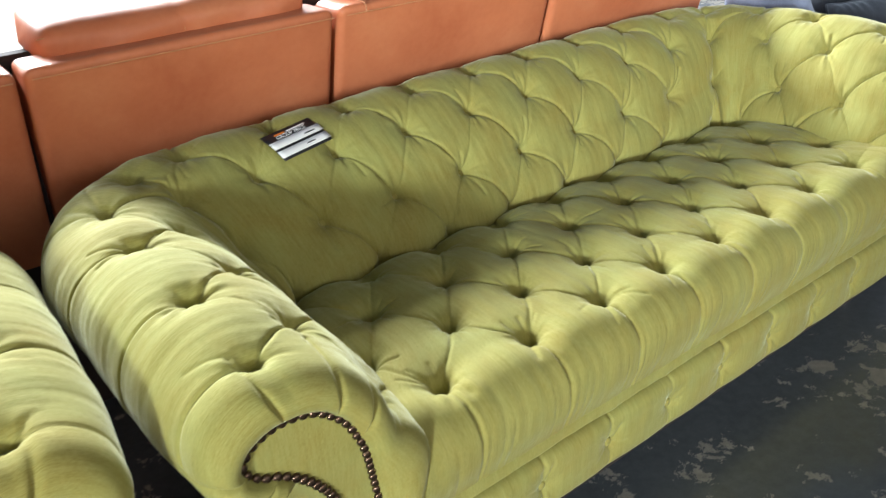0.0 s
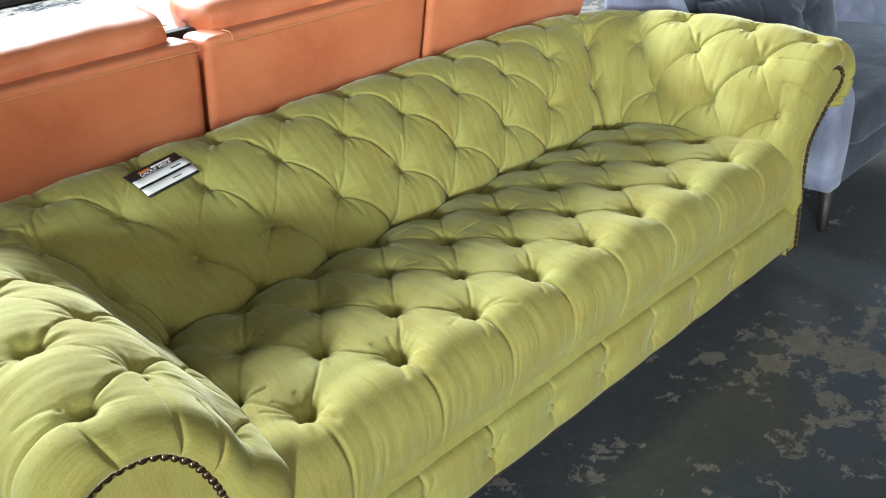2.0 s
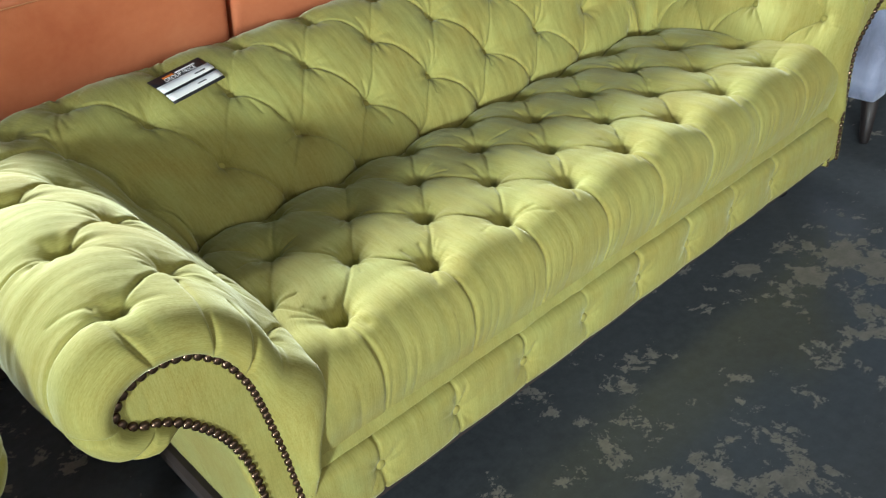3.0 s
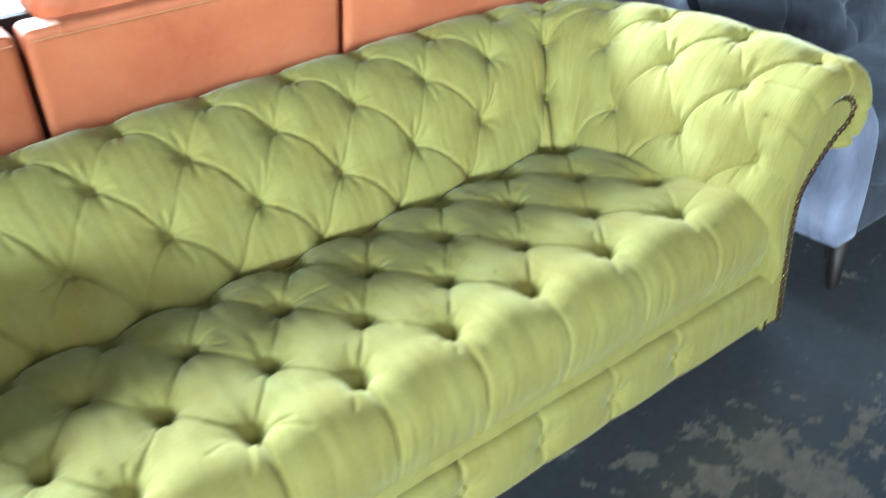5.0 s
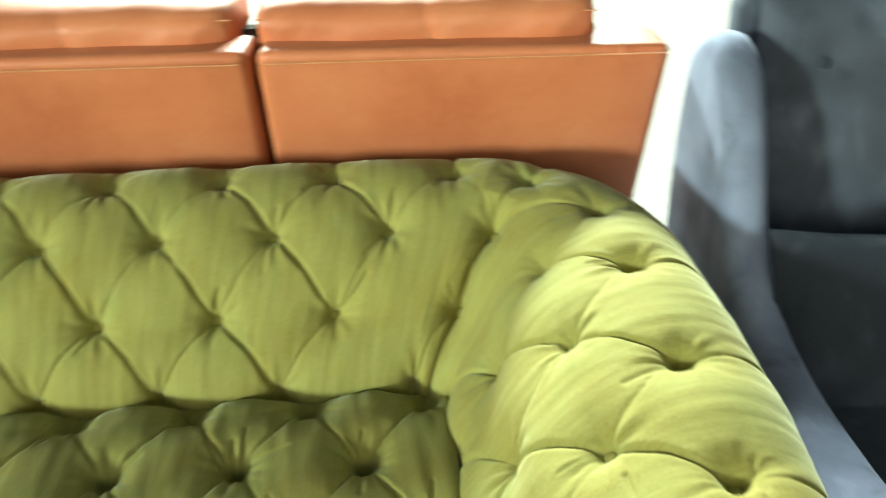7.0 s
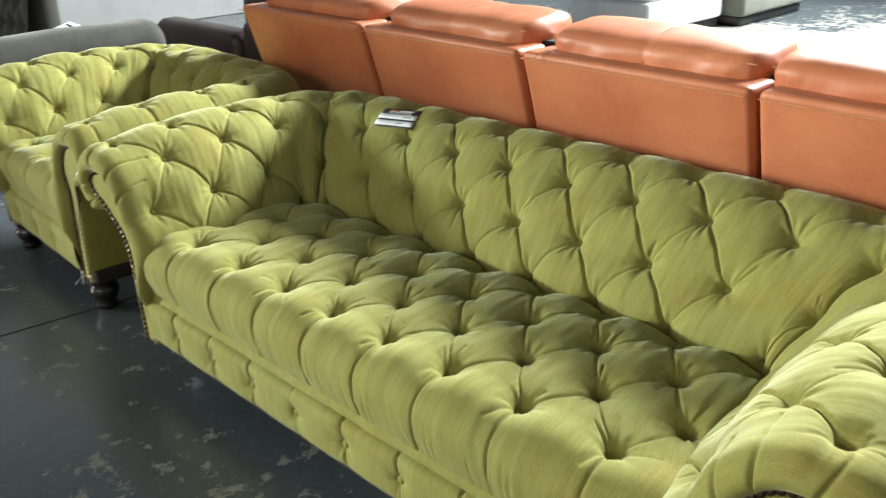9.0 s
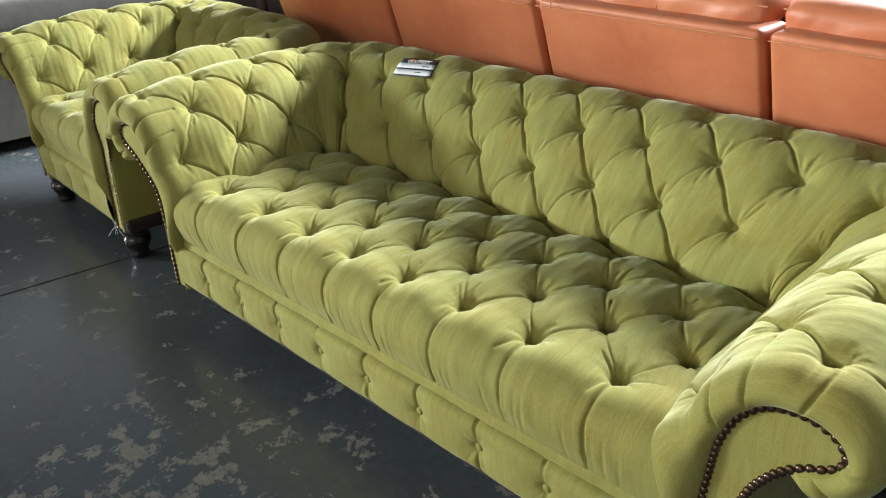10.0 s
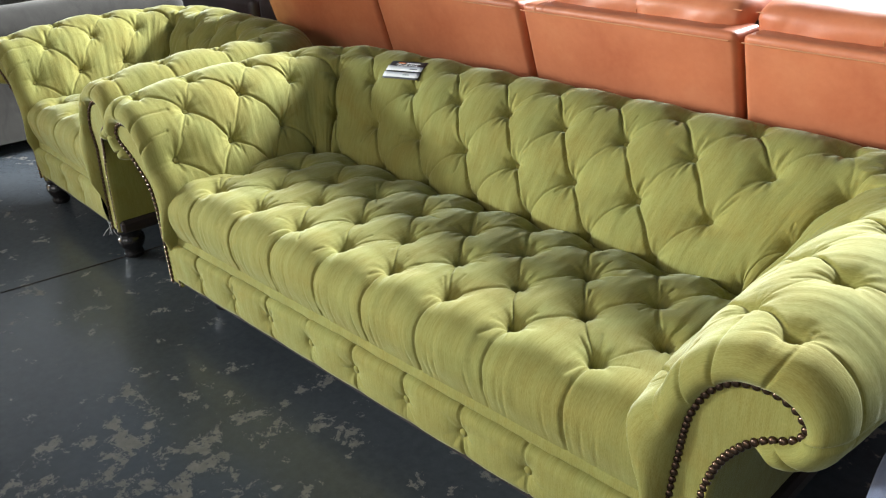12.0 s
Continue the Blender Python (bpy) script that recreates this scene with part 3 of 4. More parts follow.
def seat(parent, x0, rows_y, fx, bx, y_back, y_front, step, seed, z=0.482):
    """Deep-buttoned fixed seat; front buttons at fx, second row at bx, and so on in turn."""
    ctrl = [(y_back + .014, z - .085), (y_back - .016, z - .034), (y_back - .05, z - .006), (y_back - .09, z), (y_front + .12, z + .002), (y_front + .046, z - .001), (y_front + .010, z - .024), (y_front - .002, z - .072), (y_front + .004, .338)]
    prof, s, (dense, ds) = smooth_curve(ctrl, step)
    x = np.linspace(-x0, x0, int(2 * x0 / step) + 1)
    UV = np.stack(np.broadcast_arrays(x[:, None], s[None]), -1)
    rows = []
    for k, y in enumerate(rows_y):
        j = int(np.argmin(abs(prof[:, 0] - y) + 10 * (prof[:, 1] < z - .03)))
        rows.append([(v, s[j]) for v in (fx if k % 2 == 0 else bx)])
    folds = []
    pitch = fx[1] - fx[0]
    for a, b in zip(rows, rows[1:]):
        for p in a:
            for q in b:
                if abs(p[0] - q[0]) < pitch * .68:
                    folds += bowed(p, q, .006 if p[0] < q[0] else -.006, .55, .7)
    rng = np.random.RandomState(seed)
    for p in rows[0]:
        folds.append((p, (p[0] + rng.uniform(-.008, .008), s[-1]), 1.0, .8))
        for off in (rng.uniform(.03, .042), -rng.uniform(.03, .042), rng.uniform(.052, .066), rng.uniform(.012, .02)):
            top, w = p[1] + rng.uniform(.05, .08), rng.uniform(.2, .5)
            for k in range(4):
                t0, t1 = top + (s[-1] - top) * k / 4, top + (s[-1] - top) * (k + 1) / 4
                folds.append(((p[0] + off * (1.2 - .05 * k), t0), (p[0] + off * (1.15 - .05 * k), t1), w * (.15, .5, .9, 1.0)[k], .03 * (k + 1)))
    for p in rows[-1]:
        for off in (-pitch / 2, pitch / 2):
            folds.append((p, (p[0] + off, s[0]), .5, .7))
    buttons = [b for r in rows for b in r]
    edge = np.minimum(2.6 * (x0 - abs(UV[..., 0])), UV[..., 1])
    bot = s[-1] - UV[..., 1]
    puff = 0.046 * (1 - np.exp(-(edge + .004) / .018)) * (.25 + .75 * np.sin(np.clip(bot / .20, 0, 1) * math.pi / 2) ** 1.2)
    folds += gathers(buttons, rng, 4, .04, .085, .7)
    hgt = tuft(UV, buttons, folds, puff, seed, .76, .034, .022, .016, .0022, .22) - .010 * np.exp(-(np.maximum(x0 - abs(UV[..., 0]), 0) / .008) ** 2)
    base = np.empty((len(x), len(s), 3))
    k = np.clip((-.40 - prof[:, 0]) / .22, 0, 1)
    base[..., 0] = x[:, None] * (1 + .078 / x0 * (k * k * (3 - 2 * k))[None] * np.abs(x[:, None] / x0) ** 3)
    base[..., 1:] = prof[None]
    nor = normals_of(base)
    if nor[len(x) // 2, len(s) // 3, 2] < 0:
        nor = -nor
    pts = base + nor * hgt[..., None]
    link("seat_cushion", grid_mesh("seat_cushion", pts, UV), GREEN, parent, "deep-buttoned fixed seat in green chenille")
    for v, t in buttons:
        if abs(v) > x0 - .02:
            continue
        i, j = int(np.argmin(abs(x - v))), int(np.argmin(abs(s - t)))
        link("button", BUTTON, None, parent, "", facing(base[i, j] + nor[i, j] * (hgt[i, j] + .004), nor[i, j]))


def rail(parent, x0, y, bx, step, seed):
    """Plain band under the seat, then the buttoned front rail."""
    for name, ctrl, btn in (("seat_border", [(y + .030, .344), (y + .004, .337), (y - .004, .318), (y - .002, .297), (y + .016, .289)], []),
                            ("front_rail", [(y + .024, .291), (y + .000, .284), (y - .006, .25), (y - .006, .20), (y + .002, .155), (y + .018, .130), (y + .05, .126)], bx)):
        prof, s, _ = smooth_curve(ctrl, step)
        x = np.linspace(-x0, x0, int(2 * x0 / step) + 1)
        UV = np.stack(np.broadcast_arrays(x[:, None], s[None]), -1)
        base = np.empty((len(x), len(s), 3))
        base[..., 0] = x[:, None]
        base[..., 1:] = prof[None]
        nor = normals_of(base)
        if nor[len(x) // 2, len(s) // 2, 1] > 0:
            nor = -nor
        j = int(np.argmin(abs(prof[:, 1] - .222)))
        buttons = [(v, s[j]) for v in btn]
        if btn:
            folds = [(b, (b[0] + .004, s[-1]), 1.1, .7) for b in buttons] + [(b, (b[0] - .004, s[0]), .7, .6) for b in buttons] + gathers(buttons, np.random.RandomState(seed), 3, .03, .06, 1.2)
            hgt = tuft(UV, buttons, folds, np.full(len(s), .023) * np.interp(s, [0, .03, s[-1] - .08, s[-1] - .045, s[-1]], [.1, 1, .7, .10, 0]), seed, .45, .032, .012, .013, .0026)
        else:
            hgt = wave(UV * np.array([1, .3]), seed, 40) * .0012
        pts = base + nor * hgt[..., None]
        link(name, grid_mesh(name, pts, UV), GREEN, parent, "")
        for v, t in buttons:
            i = int(np.argmin(abs(x - v)))
            link("button", BUTTON, None, parent, "", facing(base[i, j] - nor[i, j] * 0.002, nor[i, j]))


def bun_foot(parent, x, y):
    bm = lathe([(.030, 0), (.038, .006), (.040, .02), (.034, .034), (.046, .05), (.054, .07), (.052, .09), (.040, .102), (.048, .108), (.048, .135)], 28)
    part("foot", bm, FOOT, parent, "turned black lacquered bun foot", pose(x, y, 0))


def chesterfield(name, label, category, m, x0, gaps, front_x, rows_y, step, seed, foot_y):
    top = thing(name, label, category, m, "green tufted suite")
    y0, yf = -0.017, -0.652
    shell(top, x0, y0, yf, gaps, (-.21, -.42, -.625), (-.095, -.31, -.522), (-.190, -.427, -.630), step, seed)
    pitch = front_x[1] - front_x[0]
    bx = [front_x[0] - pitch / 2] + [v + pitch / 2 for v in front_x]
    seat(top, x0 - .058, rows_y, front_x, bx, -.088, -.672, step, seed + 5)
    rail(top, x0 + .045, -.668, [v + .03 for v in bx[1:-1]] + [bx[0] + .03], step * 1.3, seed + 9)
    for sx in (1, -1):
        for yy in (foot_y, .07):
            bun_foot(top, sx * (x0 + .075 - (.05 if foot_y > -.6 else 0)), yy)
    bm = rounded_box(2 * x0 + .30, .84, .05, .01, 1)
    part("base_frame", bm, GAP_DARK, top, "dark dust cover under the frame", pose(0, -.25, .155), smooth=False)
    return top


def loose_thread(parent, start, length, seed):
    rng = np.random.RandomState(seed)
    pts = [np.array(start, float)]
    way = np.array([.2, -.3, -1.0])
    for _ in range(14):
        way = way + rng.normal(0, .5, 3)
        way[2] = min(way[2], -.2)
        pts.append(pts[-1] + way / np.linalg.norm(way) * length / 14)
    cu = bpy.data.curves.new("loose_thread", "CURVE")
    cu.dimensions, cu.bevel_depth = "3D", .0009
    sp = cu.splines.new("POLY")
    sp.points.add(len(pts) - 1)
    for v, w in zip(sp.points, pts):
        v.co = (*w, 1)
    cu.materials.append(TAG_WHITE)
    ob = new("loose_thread", cu)
    ob.parent = parent
    return tagged(ob, "frayed white lining thread")


SEAT_X = [(k - 3.5) * .2 - .015 for k in range(8)]
chesterfield("sofa", "long green chenille chesterfield sofa, deep-buttoned, with bronze nailheads", "sofa", pose(0, 0, 0), .90, 8, SEAT_X,
             (-.585, -.44, -.295, -.145), .0027, 3, -.53)
chair = chesterfield("armchair", "matching green chenille chesterfield armchair with bronze nailheads", "armchair", pose(-1.975, .09, 0, 0, 0, -3), .34, 3, [-.2, 0, .2],
             (-.585, -.44, -.295, -.145), .0042, 21, -.62)
for k in range(5):
    loose_thread(chair, (.30 + .012 * k, -.662, .128), .045 + .008 * (k % 3), k)



# ---- price card on the backrest ----
def price_card():
    card = thing("price_card", "black and white printed price card lying on the sofa back", "price card")
    o, ux, vy = Vector((-.699, .152, .785)), Vector((.148, .030, .006)), Vector((.019, -.068, -.051))
    nrm = ux.cross(vy).normalized()
    if nrm.z < 0:
        nrm = -nrm
    # the card bends with the cushion that it lies on
    rest = next(c for c in bpy.data.objects["sofa"].children if c.name.startswith("backrest")).data
    tree = bvhtree.BVHTree.FromPolygons([v.co for v in rest.vertices], [tuple(f.vertices) for f in rest.polygons])
    at, up = [], []
    for i in range(13):
        for j in range(7):
            hit = tree.ray_cast(o + ux * (i / 12) + vy * (j / 6) + nrm * .2, -nrm)[3]
            at.append((1, i / 12, j / 6, (i / 12) ** 2, (j / 6) ** 2))
            up.append(.2 - hit)
    at, up = np.array(at), np.array(up)
    fit_to = np.linalg.lstsq(at, up, rcond=None)[0]
    fit_to = fit_to * .7
    fit_to[0] += np.max(up - at @ fit_to) + .0005

    def lie(a, b):
        return float(np.dot(fit_to, (1, a, b, a * a, b * b)))

    def sheet(name, u0, u1, v0, v1, lift, mat, parent):
        n = 10
        bm = bmesh.new()
        grid = []
        for lay in (0, 1):
            rows = []
            for i in range(n + 1):
                a = u0 + (u1 - u0) * i / n
                row = []
                for b in (v0, (v0 + v1) / 2, v1):
                    sag = lie(a, b)
                    row.append(bm.verts.new(o + ux * a + vy * b + nrm * (sag + lift + lay * 0.0006)))
                rows.append(row)
            grid.append(rows)
        for lay, rows in enumerate(grid):
            for i in range(n):
                for j in range(2):
                    f = (rows[i][j], rows[i + 1][j], rows[i + 1][j + 1], rows[i][j + 1])
                    bm.faces.new(f if lay else f[::-1])
        lo, hi = grid
        rim = [(i, 0) for i in range(n + 1)] + [(n, 1), (n, 2)] + [(i, 2) for i in range(n - 1, -1, -1)] + [(0, 1)]
        for (a, b), (c, d) in zip(rim, rim[1:] + rim[:1]):
            bm.faces.new((lo[a][b], lo[c][d], hi[c][d], hi[a][b]))
        bmesh.ops.recalc_face_normals(bm, faces=bm.faces[:])
        return part(name, bm, mat, parent)

    sheet("card", 0, 1, 0, 1, 0, TAG_BLACK, card)
    sheet("price_strip", .0, 1, .34, .60, .0012, TAG_WHITE, card)
    sheet("price_strip", .0, 1, .68, .92, .0012, TAG_WHITE, card)
    sheet("print_bar", .22, .42, .10, .17, .0012, TAG_ORANGE, card)
    sheet("print_bar", .46, .84, .11, .16, .0012, TAG_WHITE, card)
    sheet("written_price", .66, .86, .47, .51, .0022, TAG_BLACK, card)
    sheet("written_price", .55, .72, .79, .82, .0022, TAG_BLACK, card)
    txt = bpy.data.curves.new("printed_words", "FONT")
    txt.body, txt.size, txt.extrude = "GROUP PRICE", 0.0145, 0.0002
    txt.align_x, txt.align_y = "CENTER", "CENTER"
    txt.materials.append(TAG_WHITE)
    words = new("printed_words", txt)
    words.parent = card
    x, y = ux.normalized(), -vy.normalized()
    y = (y - x * y.dot(x)).normalized()
    rot = Matrix((x, y, x.cross(y))).transposed().to_4x4()
    words.matrix_basis = Matrix.Translation(o + ux * .5 + vy * .255 + nrm * (lie(.5, .255) + .0016)) @ rot
    return card


price_card()


# ---- cognac leather sofa, back to back with the green one ----
def leather_panel(x_l, x_r, z_top, parent, lean_l, lean_r):
    """One upholstered back panel with softly rolled edges, leaning out at the top."""
    w, hgt, t = x_r - x_l, z_top - .03, .16
    bm = rounded_box(w - .016, t, hgt, .022, 4)
    for v in bm.verts:
        k = (v.co.z / hgt + .5)
        bulge = .010 * (1 - (2 * v.co.x / w) ** 2) * (1 - (2 * v.co.z / hgt) ** 2)
        v.co.x -= (lean_r if v.co.x > 0 else lean_l) * (1 - k)
        if v.co.x > 0:
            v.co.z -= .2 * max(lean_r, 0) * k
        v.co.y += -.062 + .30 * (1 - k) + (-bulge if v.co.y < 0 else 0)
    bmesh.ops.subdivide_edges(bm, edges=[e for e in bm.edges if e.calc_length() > .1], cuts=7, use_grid_fill=True)
    return part("back_panel", bm, ORANGE, parent, "smooth cognac leather back panel", pose((x_l + x_r) / 2, .44 + t / 2 - .03, .03 + hgt / 2))


def headrest(x_l, x_r, z, parent, seam=.5):
    """Plump cushion that folds over the top of the back, with a centre seam."""
    w, d, hgt = x_r - x_l, .28, .130
    nu, nv = 60, 36
    U = np.linspace(-1, 1, nu)
    A = np.linspace(0, 2 * np.pi, nv)
    pts = np.empty((nu, nv, 3))
    for i, a in enumerate(U):
        e = (1 - abs(a) ** 9) ** .5
        e = max(e, .02)
        sx = abs(a - (2 * seam - 1)) * w / 2
        dent = 1 - .035 * math.exp(-(sx / .012) ** 2)
        c, s_ = np.cos(A), np.sin(A)
        rr = (np.abs(c) ** 3.0 + np.abs(s_) ** 3.0) ** (-1 / 3.0)
        wob = 1 + .016 * np.sin(3 * A + a * 7) + .012 * np.sin(11 * a + 2 * A) + .006 * np.sin(23 * a + 5 * A + 2 * np.sin(9 * a)) + .035 * np.clip((abs(a) - .80) / .2, 0, 1) * np.sin(7 * A + 19 * a)
        pts[i, :, 0] = a * w / 2
        pts[i, :, 1] = rr * c * d / 2 * (.55 + .45 * e) * dent * wob
        pts[i, :, 2] = rr * s_ * hgt / 2 * (.5 + .5 * e) * dent * wob
    for i, k in ((0, .02), (1, .55), (-2, .55), (-1, .02)):
        pts[i, :, 1:] *= k
    me = grid_mesh("headrest", pts, None, True)
    h = link("headrest", me, ORANGE, parent, "plump cognac leather headrest cushion", pose((x_l + x_r) / 2, .565, z, 6, 0, 0))
    pipe("seam", [(t * w / 2, -d * .43, hgt * (.30 - .05 * t * t)) for t in np.linspace(-.95, .95, 24)], .0018, STITCH, h)
    pipe("seam", [(x_l * 0 + (2 * seam - 1) * w / 2, math.cos(t) * d * .49, math.sin(t) * hgt * .49) for t in np.linspace(.2 * math.pi, 1.25 * math.pi, 14)], .0016, STITCH, h)
    return h


def pipe(name, pts, radius, mat, parent, label=""):
    cu = bpy.data.curves.new(name, "CURVE")
    cu.dimensions, cu.bevel_depth, cu.bevel_resolution = "3D", radius, 2
    sp = cu.splines.new("POLY")
    sp.points.add(len(pts) - 1)
    for q, p in zip(sp.points, pts):
        q.co = (*p, 1)
    cu.materials.append(mat)
    ob = new(name, cu)
    ob.parent = parent
    return tagged(ob, label)


lsofa = thing("leather_sofa", "cognac leather sofa with raised headrest cushions, seen from behind", "sofa", pose(.02, .003, 0, 0, 0, -2.4))
GAPS = [1.29, .455, -.345, -1.15, -2.02]
LEAN = [.04, 0, 0, 0, 0]
for i, (b, a) in enumerate(zip(GAPS, GAPS[1:])):
    leather_panel(a, b, 1.005, lsofa, LEAN[i + 1], LEAN[i])
    headrest(a + (-.02 if i == 0 else .05), b - (.125 if i == 0 else .03), 1.026, lsofa)
    pipe("seam", [(a + .02 + (b - a - .04) * k / 12, .336, .985) for k in range(13)], .0016, STITCH, lsofa)
for x in (GAPS[0] - .115, GAPS[2] + .08):
    pipe("seam", [(x, .335, .984), (x + .002, .340, 1.000), (x + .004, .352, 1.008), (x + .004, .40, 1.009)], .0016, STITCH, lsofa)
# added near-black board: stands in for shade in the gaps between panels
part("frame", rounded_box(3.16, .06, 1.0, .01, 1), GAP_DARK, lsofa, "dark board added behind the panels, stands in for shade in the gaps", pose(-.42, .54, .51), smooth=False)
part("seat_base", rounded_box(3.2, .75, .40, .05, 3), ORANGE, lsofa, "cognac leather seat base", pose(-.38, .98, .26))
for x in (1.1, -1.85):
    part("foot", lathe([(.03, 0), (.03, .08)], 16), FOOT, lsofa, "", pose(x, .52, 0))
    part("foot", lathe([(.03, 0), (.03, .08)], 16), FOOT, lsofa, "", pose(x, 1.25, 0))


# ---- blue-grey velvet sofa ----
BACK_BUTTONS = [(1.73, .82), (2.05, .82), (2.36, .82), (1.57, .98), (1.89, .98), (2.20, .98)]


def grey_sofa():
    top = thing("velvet_sofa", "blue-grey velvet sofa with high winged arms and tapered walnut legs", "sofa", pose(0, 0, 0))
    # arm and wing in one side panel: outline in depth and height, thick across
    outline, _, _ = smooth_curve([(-.64, .20), (-.655, .40), (-.645, .545), (-.60, .60), (-.45, .600), (-.25, .612), (-.12, .655), (-.03, .765), (.04, .93),
                                  (.11, 1.035), (.19, 1.062), (.265, 1.02), (.300, .90), (.31, .60), (.31, .20)], .03)
    for side, x in ((-1, 1.325), (1, 2.47)):
        bm = bmesh.new()
        ring = [bm.verts.new((-.042, y, z - .012 * (z > .7))) for y, z in outline]
        f = bm.faces.new(ring)
        ext = bmesh.ops.extrude_face_region(bm, geom=[f])
        bmesh.ops.translate(bm, verts=[v for v in ext["geom"] if isinstance(v, bmesh.types.BMVert)], vec=(.084, 0, 0))
        bmesh.ops.recalc_face_normals(bm, faces=bm.faces[:])
        bmesh.ops.bevel(bm, geom=[e for e in bm.edges if len(e.link_faces) == 2 and any(len(g.verts) > 6 for g in e.link_faces)],
                        offset=.036, segments=5, profile=.5, affect="EDGES")
        for v in bm.verts:
            # the arm swells outwards towards its front
            k = min(1.0, max(0.0, (-.25 - v.co.y) / .35))
            if v.co.x * side > 0:
                v.co.x += side * .058 * k * k * (3 - 2 * k)
        # the arms take the paler copy, coloured as if sunlit
        part("arm", bm, GREY_SUNLIT, top, "velvet arm rising into a wing, sunlight put into its pale colour", pose(x + .052, 0, 0))
    # tufted back
    bt = BACK_BUTTONS
    xs, zs = np.linspace(1.45, 2.48, 100), np.linspace(.40, 1.10, 60)
    UV = np.stack(np.meshgrid(xs, zs, indexing="ij"), -1)
    edge = np.minimum(np.minimum(UV[..., 0] - 1.45, 2.48 - UV[..., 0]), 1.10 - UV[..., 1])
    db = np.min([np.linalg.norm(UV - np.array(b), axis=-1) for b in bt], axis=0)
    hgt = .05 * (1 - np.exp(-(edge + .003) / .03)) - .022 * np.exp(-(db / .035) ** 1.2) + .004 * wave(UV, 5, 9) + .0022 * wave(UV, 6, 34)
    pts = np.stack([UV[..., 0], .13 + (UV[..., 1] - .4) * .16 - hgt, UV[..., 1]], -1)
    me = grid_mesh("backrest", pts, None, False)
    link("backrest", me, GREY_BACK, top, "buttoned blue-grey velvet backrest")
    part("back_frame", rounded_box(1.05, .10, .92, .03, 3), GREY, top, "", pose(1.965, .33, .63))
    for b in bt:
        part("button", lathe([(.013, -.004), (.014, 0), (.010, .005), (.003, .007)], 12), GREY, top, "", facing((b[0], .13 + (b[1] - .4) * .16 - .030, b[1]), (0, -1, .15)))
    # seat
    bm = rounded_box(1.04, .80, .17, .05, 4)
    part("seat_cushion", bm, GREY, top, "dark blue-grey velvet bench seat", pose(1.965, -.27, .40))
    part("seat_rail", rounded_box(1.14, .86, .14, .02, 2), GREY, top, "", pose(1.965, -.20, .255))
    for x in (1.416, 2.51):
        for y in (-.585, .28):
            bm = lathe([(.014, 0), (.017, .01), (.032, .20)], 18)
            part("leg", bm, LEGWOOD, top, "tapered dark walnut leg", pose(x, y, 0))
    return top


grey_sofa()


def lumbar_cushion():
    top = thing("lumbar_cushion", "blue-grey velvet lumbar cushion with two buttons and pointed corners", "cushion", pose(1.875, -.125, .590, -17, 2, 0))
    w, hgt, nu, nv = .98, .35, 110, 56
    a = np.linspace(-1, 1, nu)
    rng = np.random.RandomState(4)
    for face in (1, -1):
        b = np.linspace(-1, 1, nv)
        A, B = np.meshgrid(a, b, indexing="ij")
        # edges draw in between the corners
        X = A * w / 2 * (1 - .035 * (1 - B ** 2))
        Z = B * hgt / 2 * (1 - .10 * (1 - A ** 4))
        puff = .075 * ((1 - np.abs(A) ** 5) * (1 - np.abs(B) ** 2.6)) ** .6
        UV = np.stack([X, Z], -1)
        for bx in (-.165, .165):
            d = np.hypot(X - bx, Z)
            puff -= .052 * np.exp(-(d / .045) ** 1.0) * (puff / .075)
            for _ in range(7):
                th, ln = rng.uniform(0, 6.28), rng.uniform(.06, .16)
                e = seg_dist(UV, (bx, 0), (bx + ln * math.cos(th) * .8, ln * math.sin(th)))
                puff -= .007 * np.exp(-(e / .008) ** 1.4)
        puff += .003 * wave(UV, 8, 16) * (puff / .075)
        # gathers along the seams
        puff += .0035 * np.cos(X * 95 + 3 * np.sin(X * 17)) * np.exp(-((1 - np.abs(B)) / .16) ** 2) * (1 - np.abs(A) ** 8)
        puff = np.maximum(puff, .002)
        pts = np.stack([X, -face * puff, Z], -1)
        link("cover", grid_mesh("cover", pts, None, face < 0), GREY, top)
    rim = [(s_ * w / 2 * (1 - .035 * (1 - t * t)), 0, t * hgt / 2) for s_, t in [(1, k / 8) for k in range(-8, 9)]]
    rim += [(t * w / 2, 0, hgt / 2 * (1 - .10 * (1 - t ** 4))) for t in [k / 16 for k in range(16, -17, -1)]]
    rim += [(-x, y, -z) for x, y, z in rim]
    pipe("piping", rim, .0035, GREY, top)
    for bx in (-.165, .165):
        part("button", lathe([(.013, -.004), (.014, 0), (.010, .005), (.003, .007)], 12), GREY, top, "", facing((bx, -.026, 0), (0, -1, 0)))
    return top


lumbar_cushion()


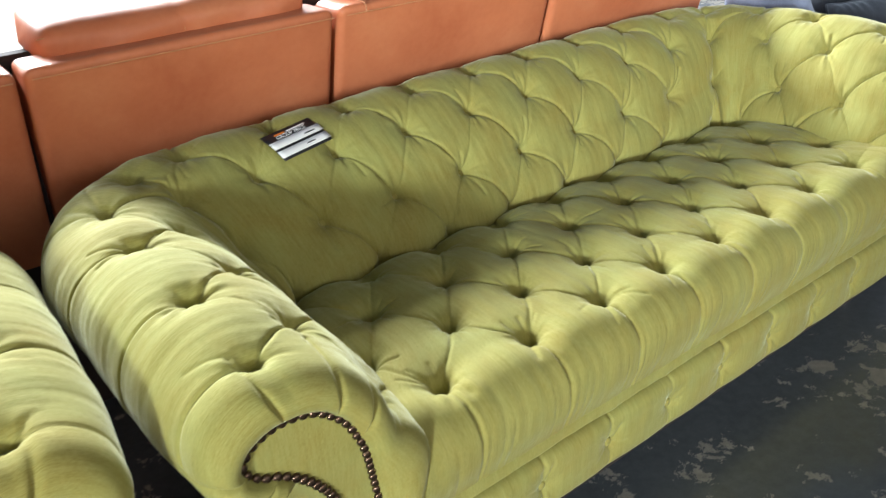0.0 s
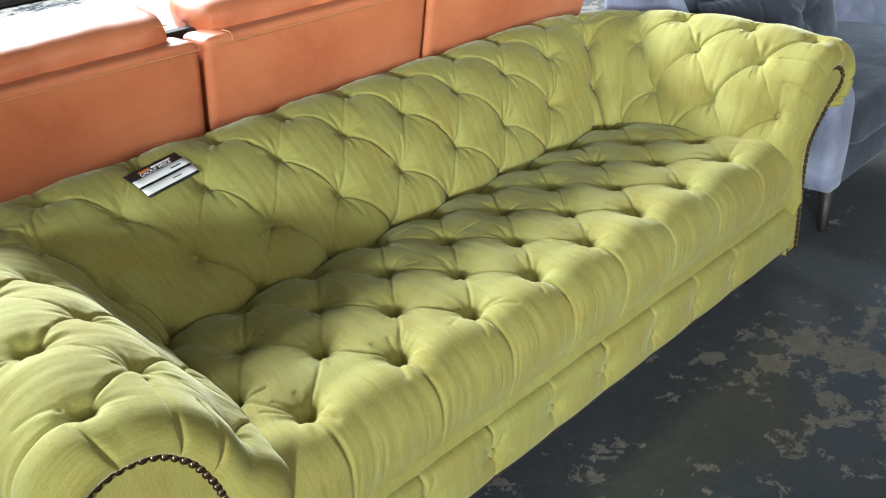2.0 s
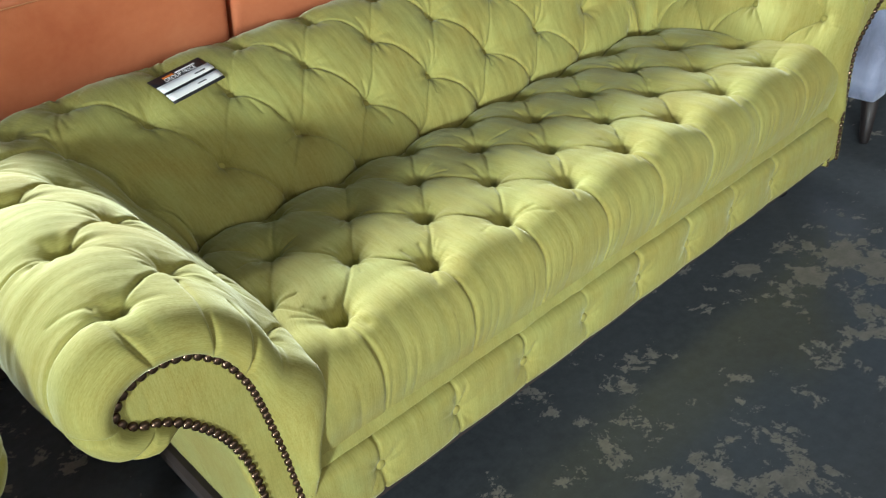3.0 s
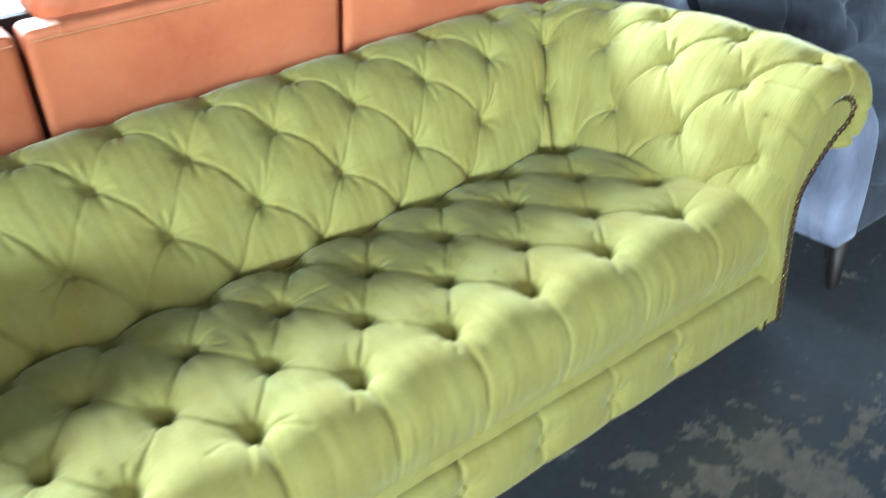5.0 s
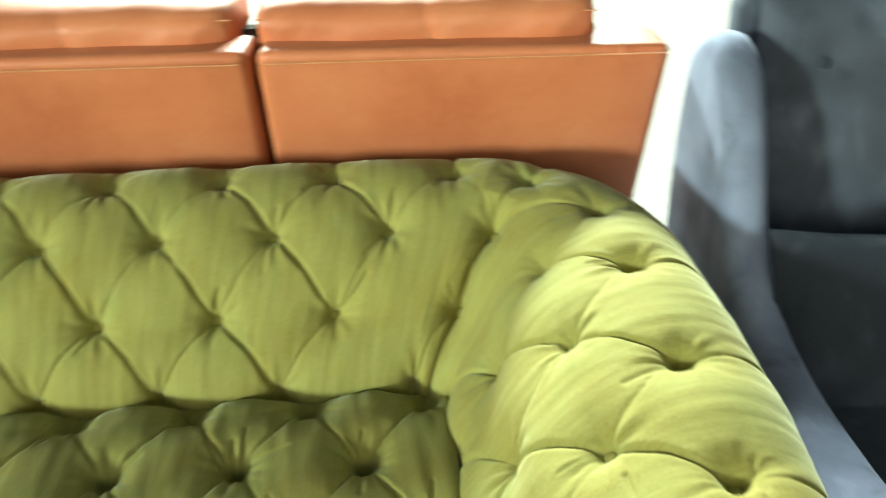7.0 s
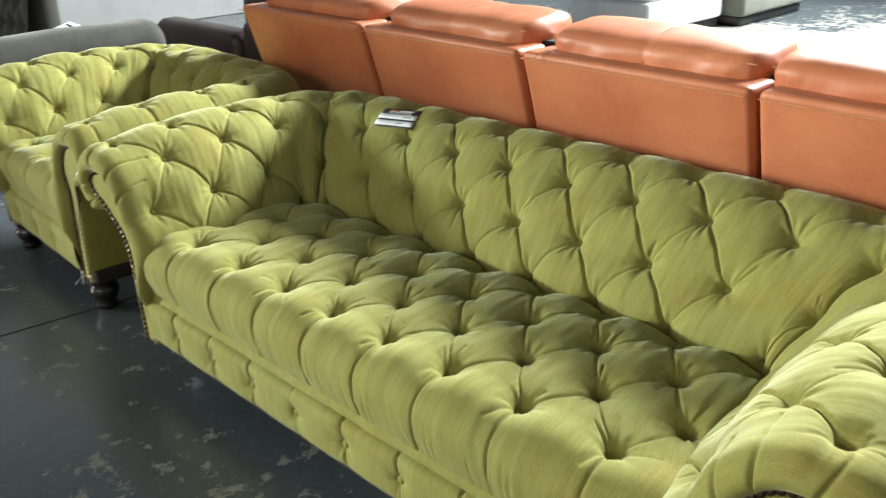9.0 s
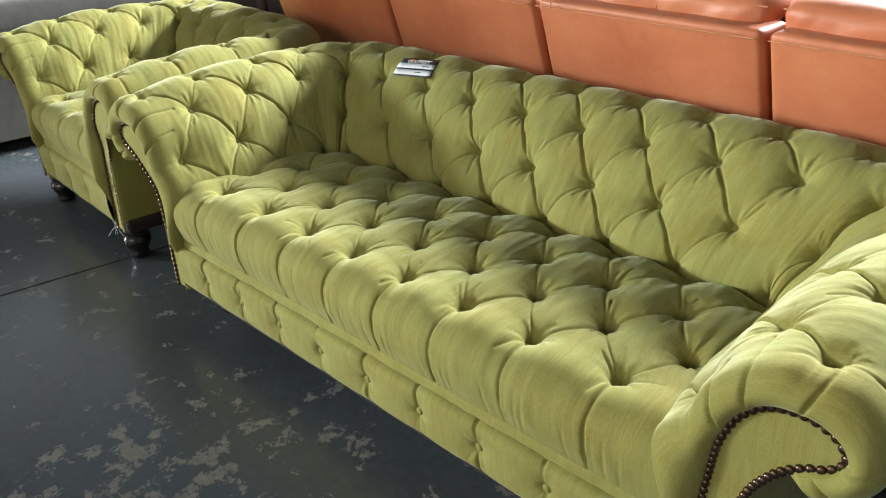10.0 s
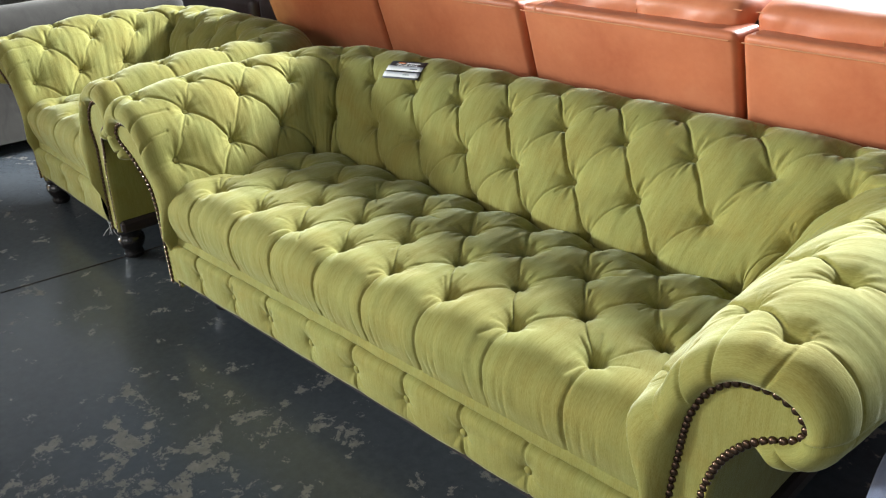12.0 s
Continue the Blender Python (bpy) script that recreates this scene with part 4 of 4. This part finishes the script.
# ---- further furniture behind ----
def taupe_sofa():
    top = thing("taupe_sofa", "taupe velvet sofa with rolled arm and tufted back beside the armchair", "sofa", pose(-3.36, 0, 0))
    ctrl = [(-.10, .08), (-.11, .45), (-.14, .56), (-.17, .66), (-.13, .755), (-.02, .79), (.09, .765), (.13, .68), (.10, .58), (.07, .45), (.07, .08)]
    prof, s, _ = smooth_curve(ctrl, .02)
    y0, y1 = -.85, .76
    ys = np.linspace(y0, y1, 80)
    pts = np.empty((len(ys), len(s), 3))
    k = np.clip(np.minimum(ys - y0, y1 - ys) / .11, 0, 1)
    k = np.sqrt(1 - (1 - k) ** 2)
    pts[..., 0] = -.02 + (prof[None, :, 0] + .02) * (.35 + .65 * k)[:, None]
    pts[..., 1] = ys[:, None]
    pts[..., 2] = .60 + (prof[None, :, 1] - .60) * np.where(prof[None, :, 1] > .6, (.35 + .65 * k)[:, None], 1) + .004 * np.sin(ys * 9)[:, None]
    link("arm", grid_mesh("arm", pts), TAUPE, top, "fat rolled velvet arm")
    for y in (y0 + .02, y1 - .02):
        part("arm_end", rounded_box(.12, .05, .60, .02, 2), TAUPE, top, "", pose(-.02, y, .31))
    part("seat_base", rounded_box(3.0, 1.3, .40, .05, 3), TAUPE, top, "", pose(-1.62, -.12, .25))
    # tufted back, seen over the arm
    U, V = np.meshgrid(np.linspace(0, 1.55, 120), np.linspace(0, .62, 50), indexing="ij")
    UV = np.stack([U, V], -1)
    spots = [(.1 + .19 * i + (.095 if j % 2 else 0), .14 + .17 * j) for j in range(3) for i in range(8)]
    folds = [(a, b, .8, .8) for a in spots for b in spots if .05 < b[1] - a[1] < .2 and abs(a[0] - b[0]) < .12]
    hgt = tuft(UV, spots, folds, np.full(UV.shape[:-1], .04), 6)
    back = np.stack([-1.62 - U, .62 + .12 * (V / .62) - hgt, .44 + V], -1)
    link("backrest", grid_mesh("backrest", back), TAUPE, top, "deep-tufted velvet back")
    part("back_frame", rounded_box(1.6, .14, .96, .05, 3), TAUPE, top, "", pose(-2.42, .80, .56))
    for x in (-.1, -3.0):
        for y in (-.7, .7):
            part("foot", lathe([(.025, 0), (.03, .09)], 12), FOOT, top, "", pose(x, y, 0))
    return top


taupe_sofa()


def price_slip():
    slip = thing("price_slip", "small white paper price slip on the taupe sofa arm", "price card", pose(-3.46, .26, .7765, 10, 14, 20))
    part("paper", rounded_box(.10, .14, .002, .0006, 1), TAG_WHITE, slip)
    part("print_bar", rounded_box(.07, .02, .001, .0003, 1), TAG_BLACK, slip, "", pose(0, .03, .0018))
    return slip


price_slip()


def dark_settee():
    top = thing("leather_settee", "low dark brown leather settee behind the armchair", "sofa", pose(-3.0, 1.35, 0))
    part("body", rounded_box(1.55, .72, .40, .06, 4), BROWN_LEATHER, top, "", pose(0, 0, .26))
    part("arm", rounded_box(.95, .20, .66, .07, 5), BROWN_LEATHER, top, "glossy padded leather arm", pose(-.33, -.30, .39))
    part("arm", rounded_box(.55, .24, .74, .06, 5), BROWN_LEATHER, top, "", pose(.46, -.28, .43))
    part("backrest", rounded_box(1.5, .24, .60, .08, 4), BROWN_LEATHER, top, "", pose(0, .34, .60))
    pipe("seam", [(-.78 + .09 * i, -.402, .56) for i in range(10)], .0018, TAG_WHITE, top, "thin pale line along the arm")
    for x in (-.65, .65):
        for y in (-.25, .25):
            part("foot", lathe([(.03, 0), (.03, .08)], 12), FOOT, top, "", pose(x, y, 0))
    return top


dark_settee()


def pale_sectional():
    top = thing("sectional_sofa", "pale grey-blue upholstered sectional with a chaise, far across the hall", "sofa", pose(-3.4, 5.5, 0))
    part("chaise", rounded_box(.92, 1.5, .30, .05, 4), PALE_BLUE, top, "pale blue-grey chaise", pose(0, .75, .25))
    part("chaise_cushion", rounded_box(.90, 1.45, .13, .05, 4), PALE_BLUE, top, "", pose(0, .75, .45))
    part("seat_base", rounded_box(1.9, 1.6, .30, .05, 4), OLIVE_GREY, top, "grey-olive seat base", pose(-.28, 2.35, .25))
    for x in (-.75, .19):
        part("seat_cushion", rounded_box(.93, 1.1, .14, .05, 4), OLIVE_GREY, top, "", pose(x, 2.05, .46))
    part("backrest", rounded_box(1.9, .28, .75, .08, 4), OLIVE_GREY, top, "", pose(-.28, 3.05, .50))
    part("plinth", rounded_box(.84, 1.4, .10, .01, 1), BLACK_WOOD, top, "black plinth", pose(0, .78, .05))
    part("plinth", rounded_box(1.8, 1.5, .10, .01, 1), BLACK_WOOD, top, "", pose(-.28, 2.35, .05))
    return top


pale_sectional()


def brown_sofa():
    top = thing("brown_leather_sofa", "dark brown leather sofa standing behind the velvet sofa", "sofa", pose(3.5, 3.8, 0))
    for y in (.14, 1.96):
        part("arm", rounded_box(.95, .26, .58, .08, 5), BROWN_LEATHER, top, "padded leather arm", pose(.52, y, .37))
    part("backrest", rounded_box(.26, 2.1, .84, .09, 5), BROWN_LEATHER, top, "", pose(.14, 1.05, .50))
    part("seat_base", rounded_box(.85, 1.7, .30, .04, 3), BROWN_LEATHER, top, "", pose(.56, 1.05, .25))
    for y in (.64, 1.46):
        part("seat_cushion", rounded_box(.72, .80, .17, .06, 4), BROWN_LEATHER, top, "", pose(.62, y, .47))
    for x in (.08, .92):
        for y in (.1, 2.0):
            part("foot", lathe([(.03, 0), (.03, .10)], 12), FOOT, top, "", pose(x, y, 0))
    return top


brown_sofa()


def console():
    top = thing("media_console", "low black wooden media console far across the hall", "cabinet", pose(1.60, 9.66, 0, 0, 0, -2))
    part("body", rounded_box(2.4, .5, .5, .02, 2), BLACK_WOOD, top, "", pose(0, 0, .32))
    part("plinth", rounded_box(2.3, .4, .08, .01, 1), BLACK_WOOD, top, "", pose(0, 0, .04))
    return top


console()
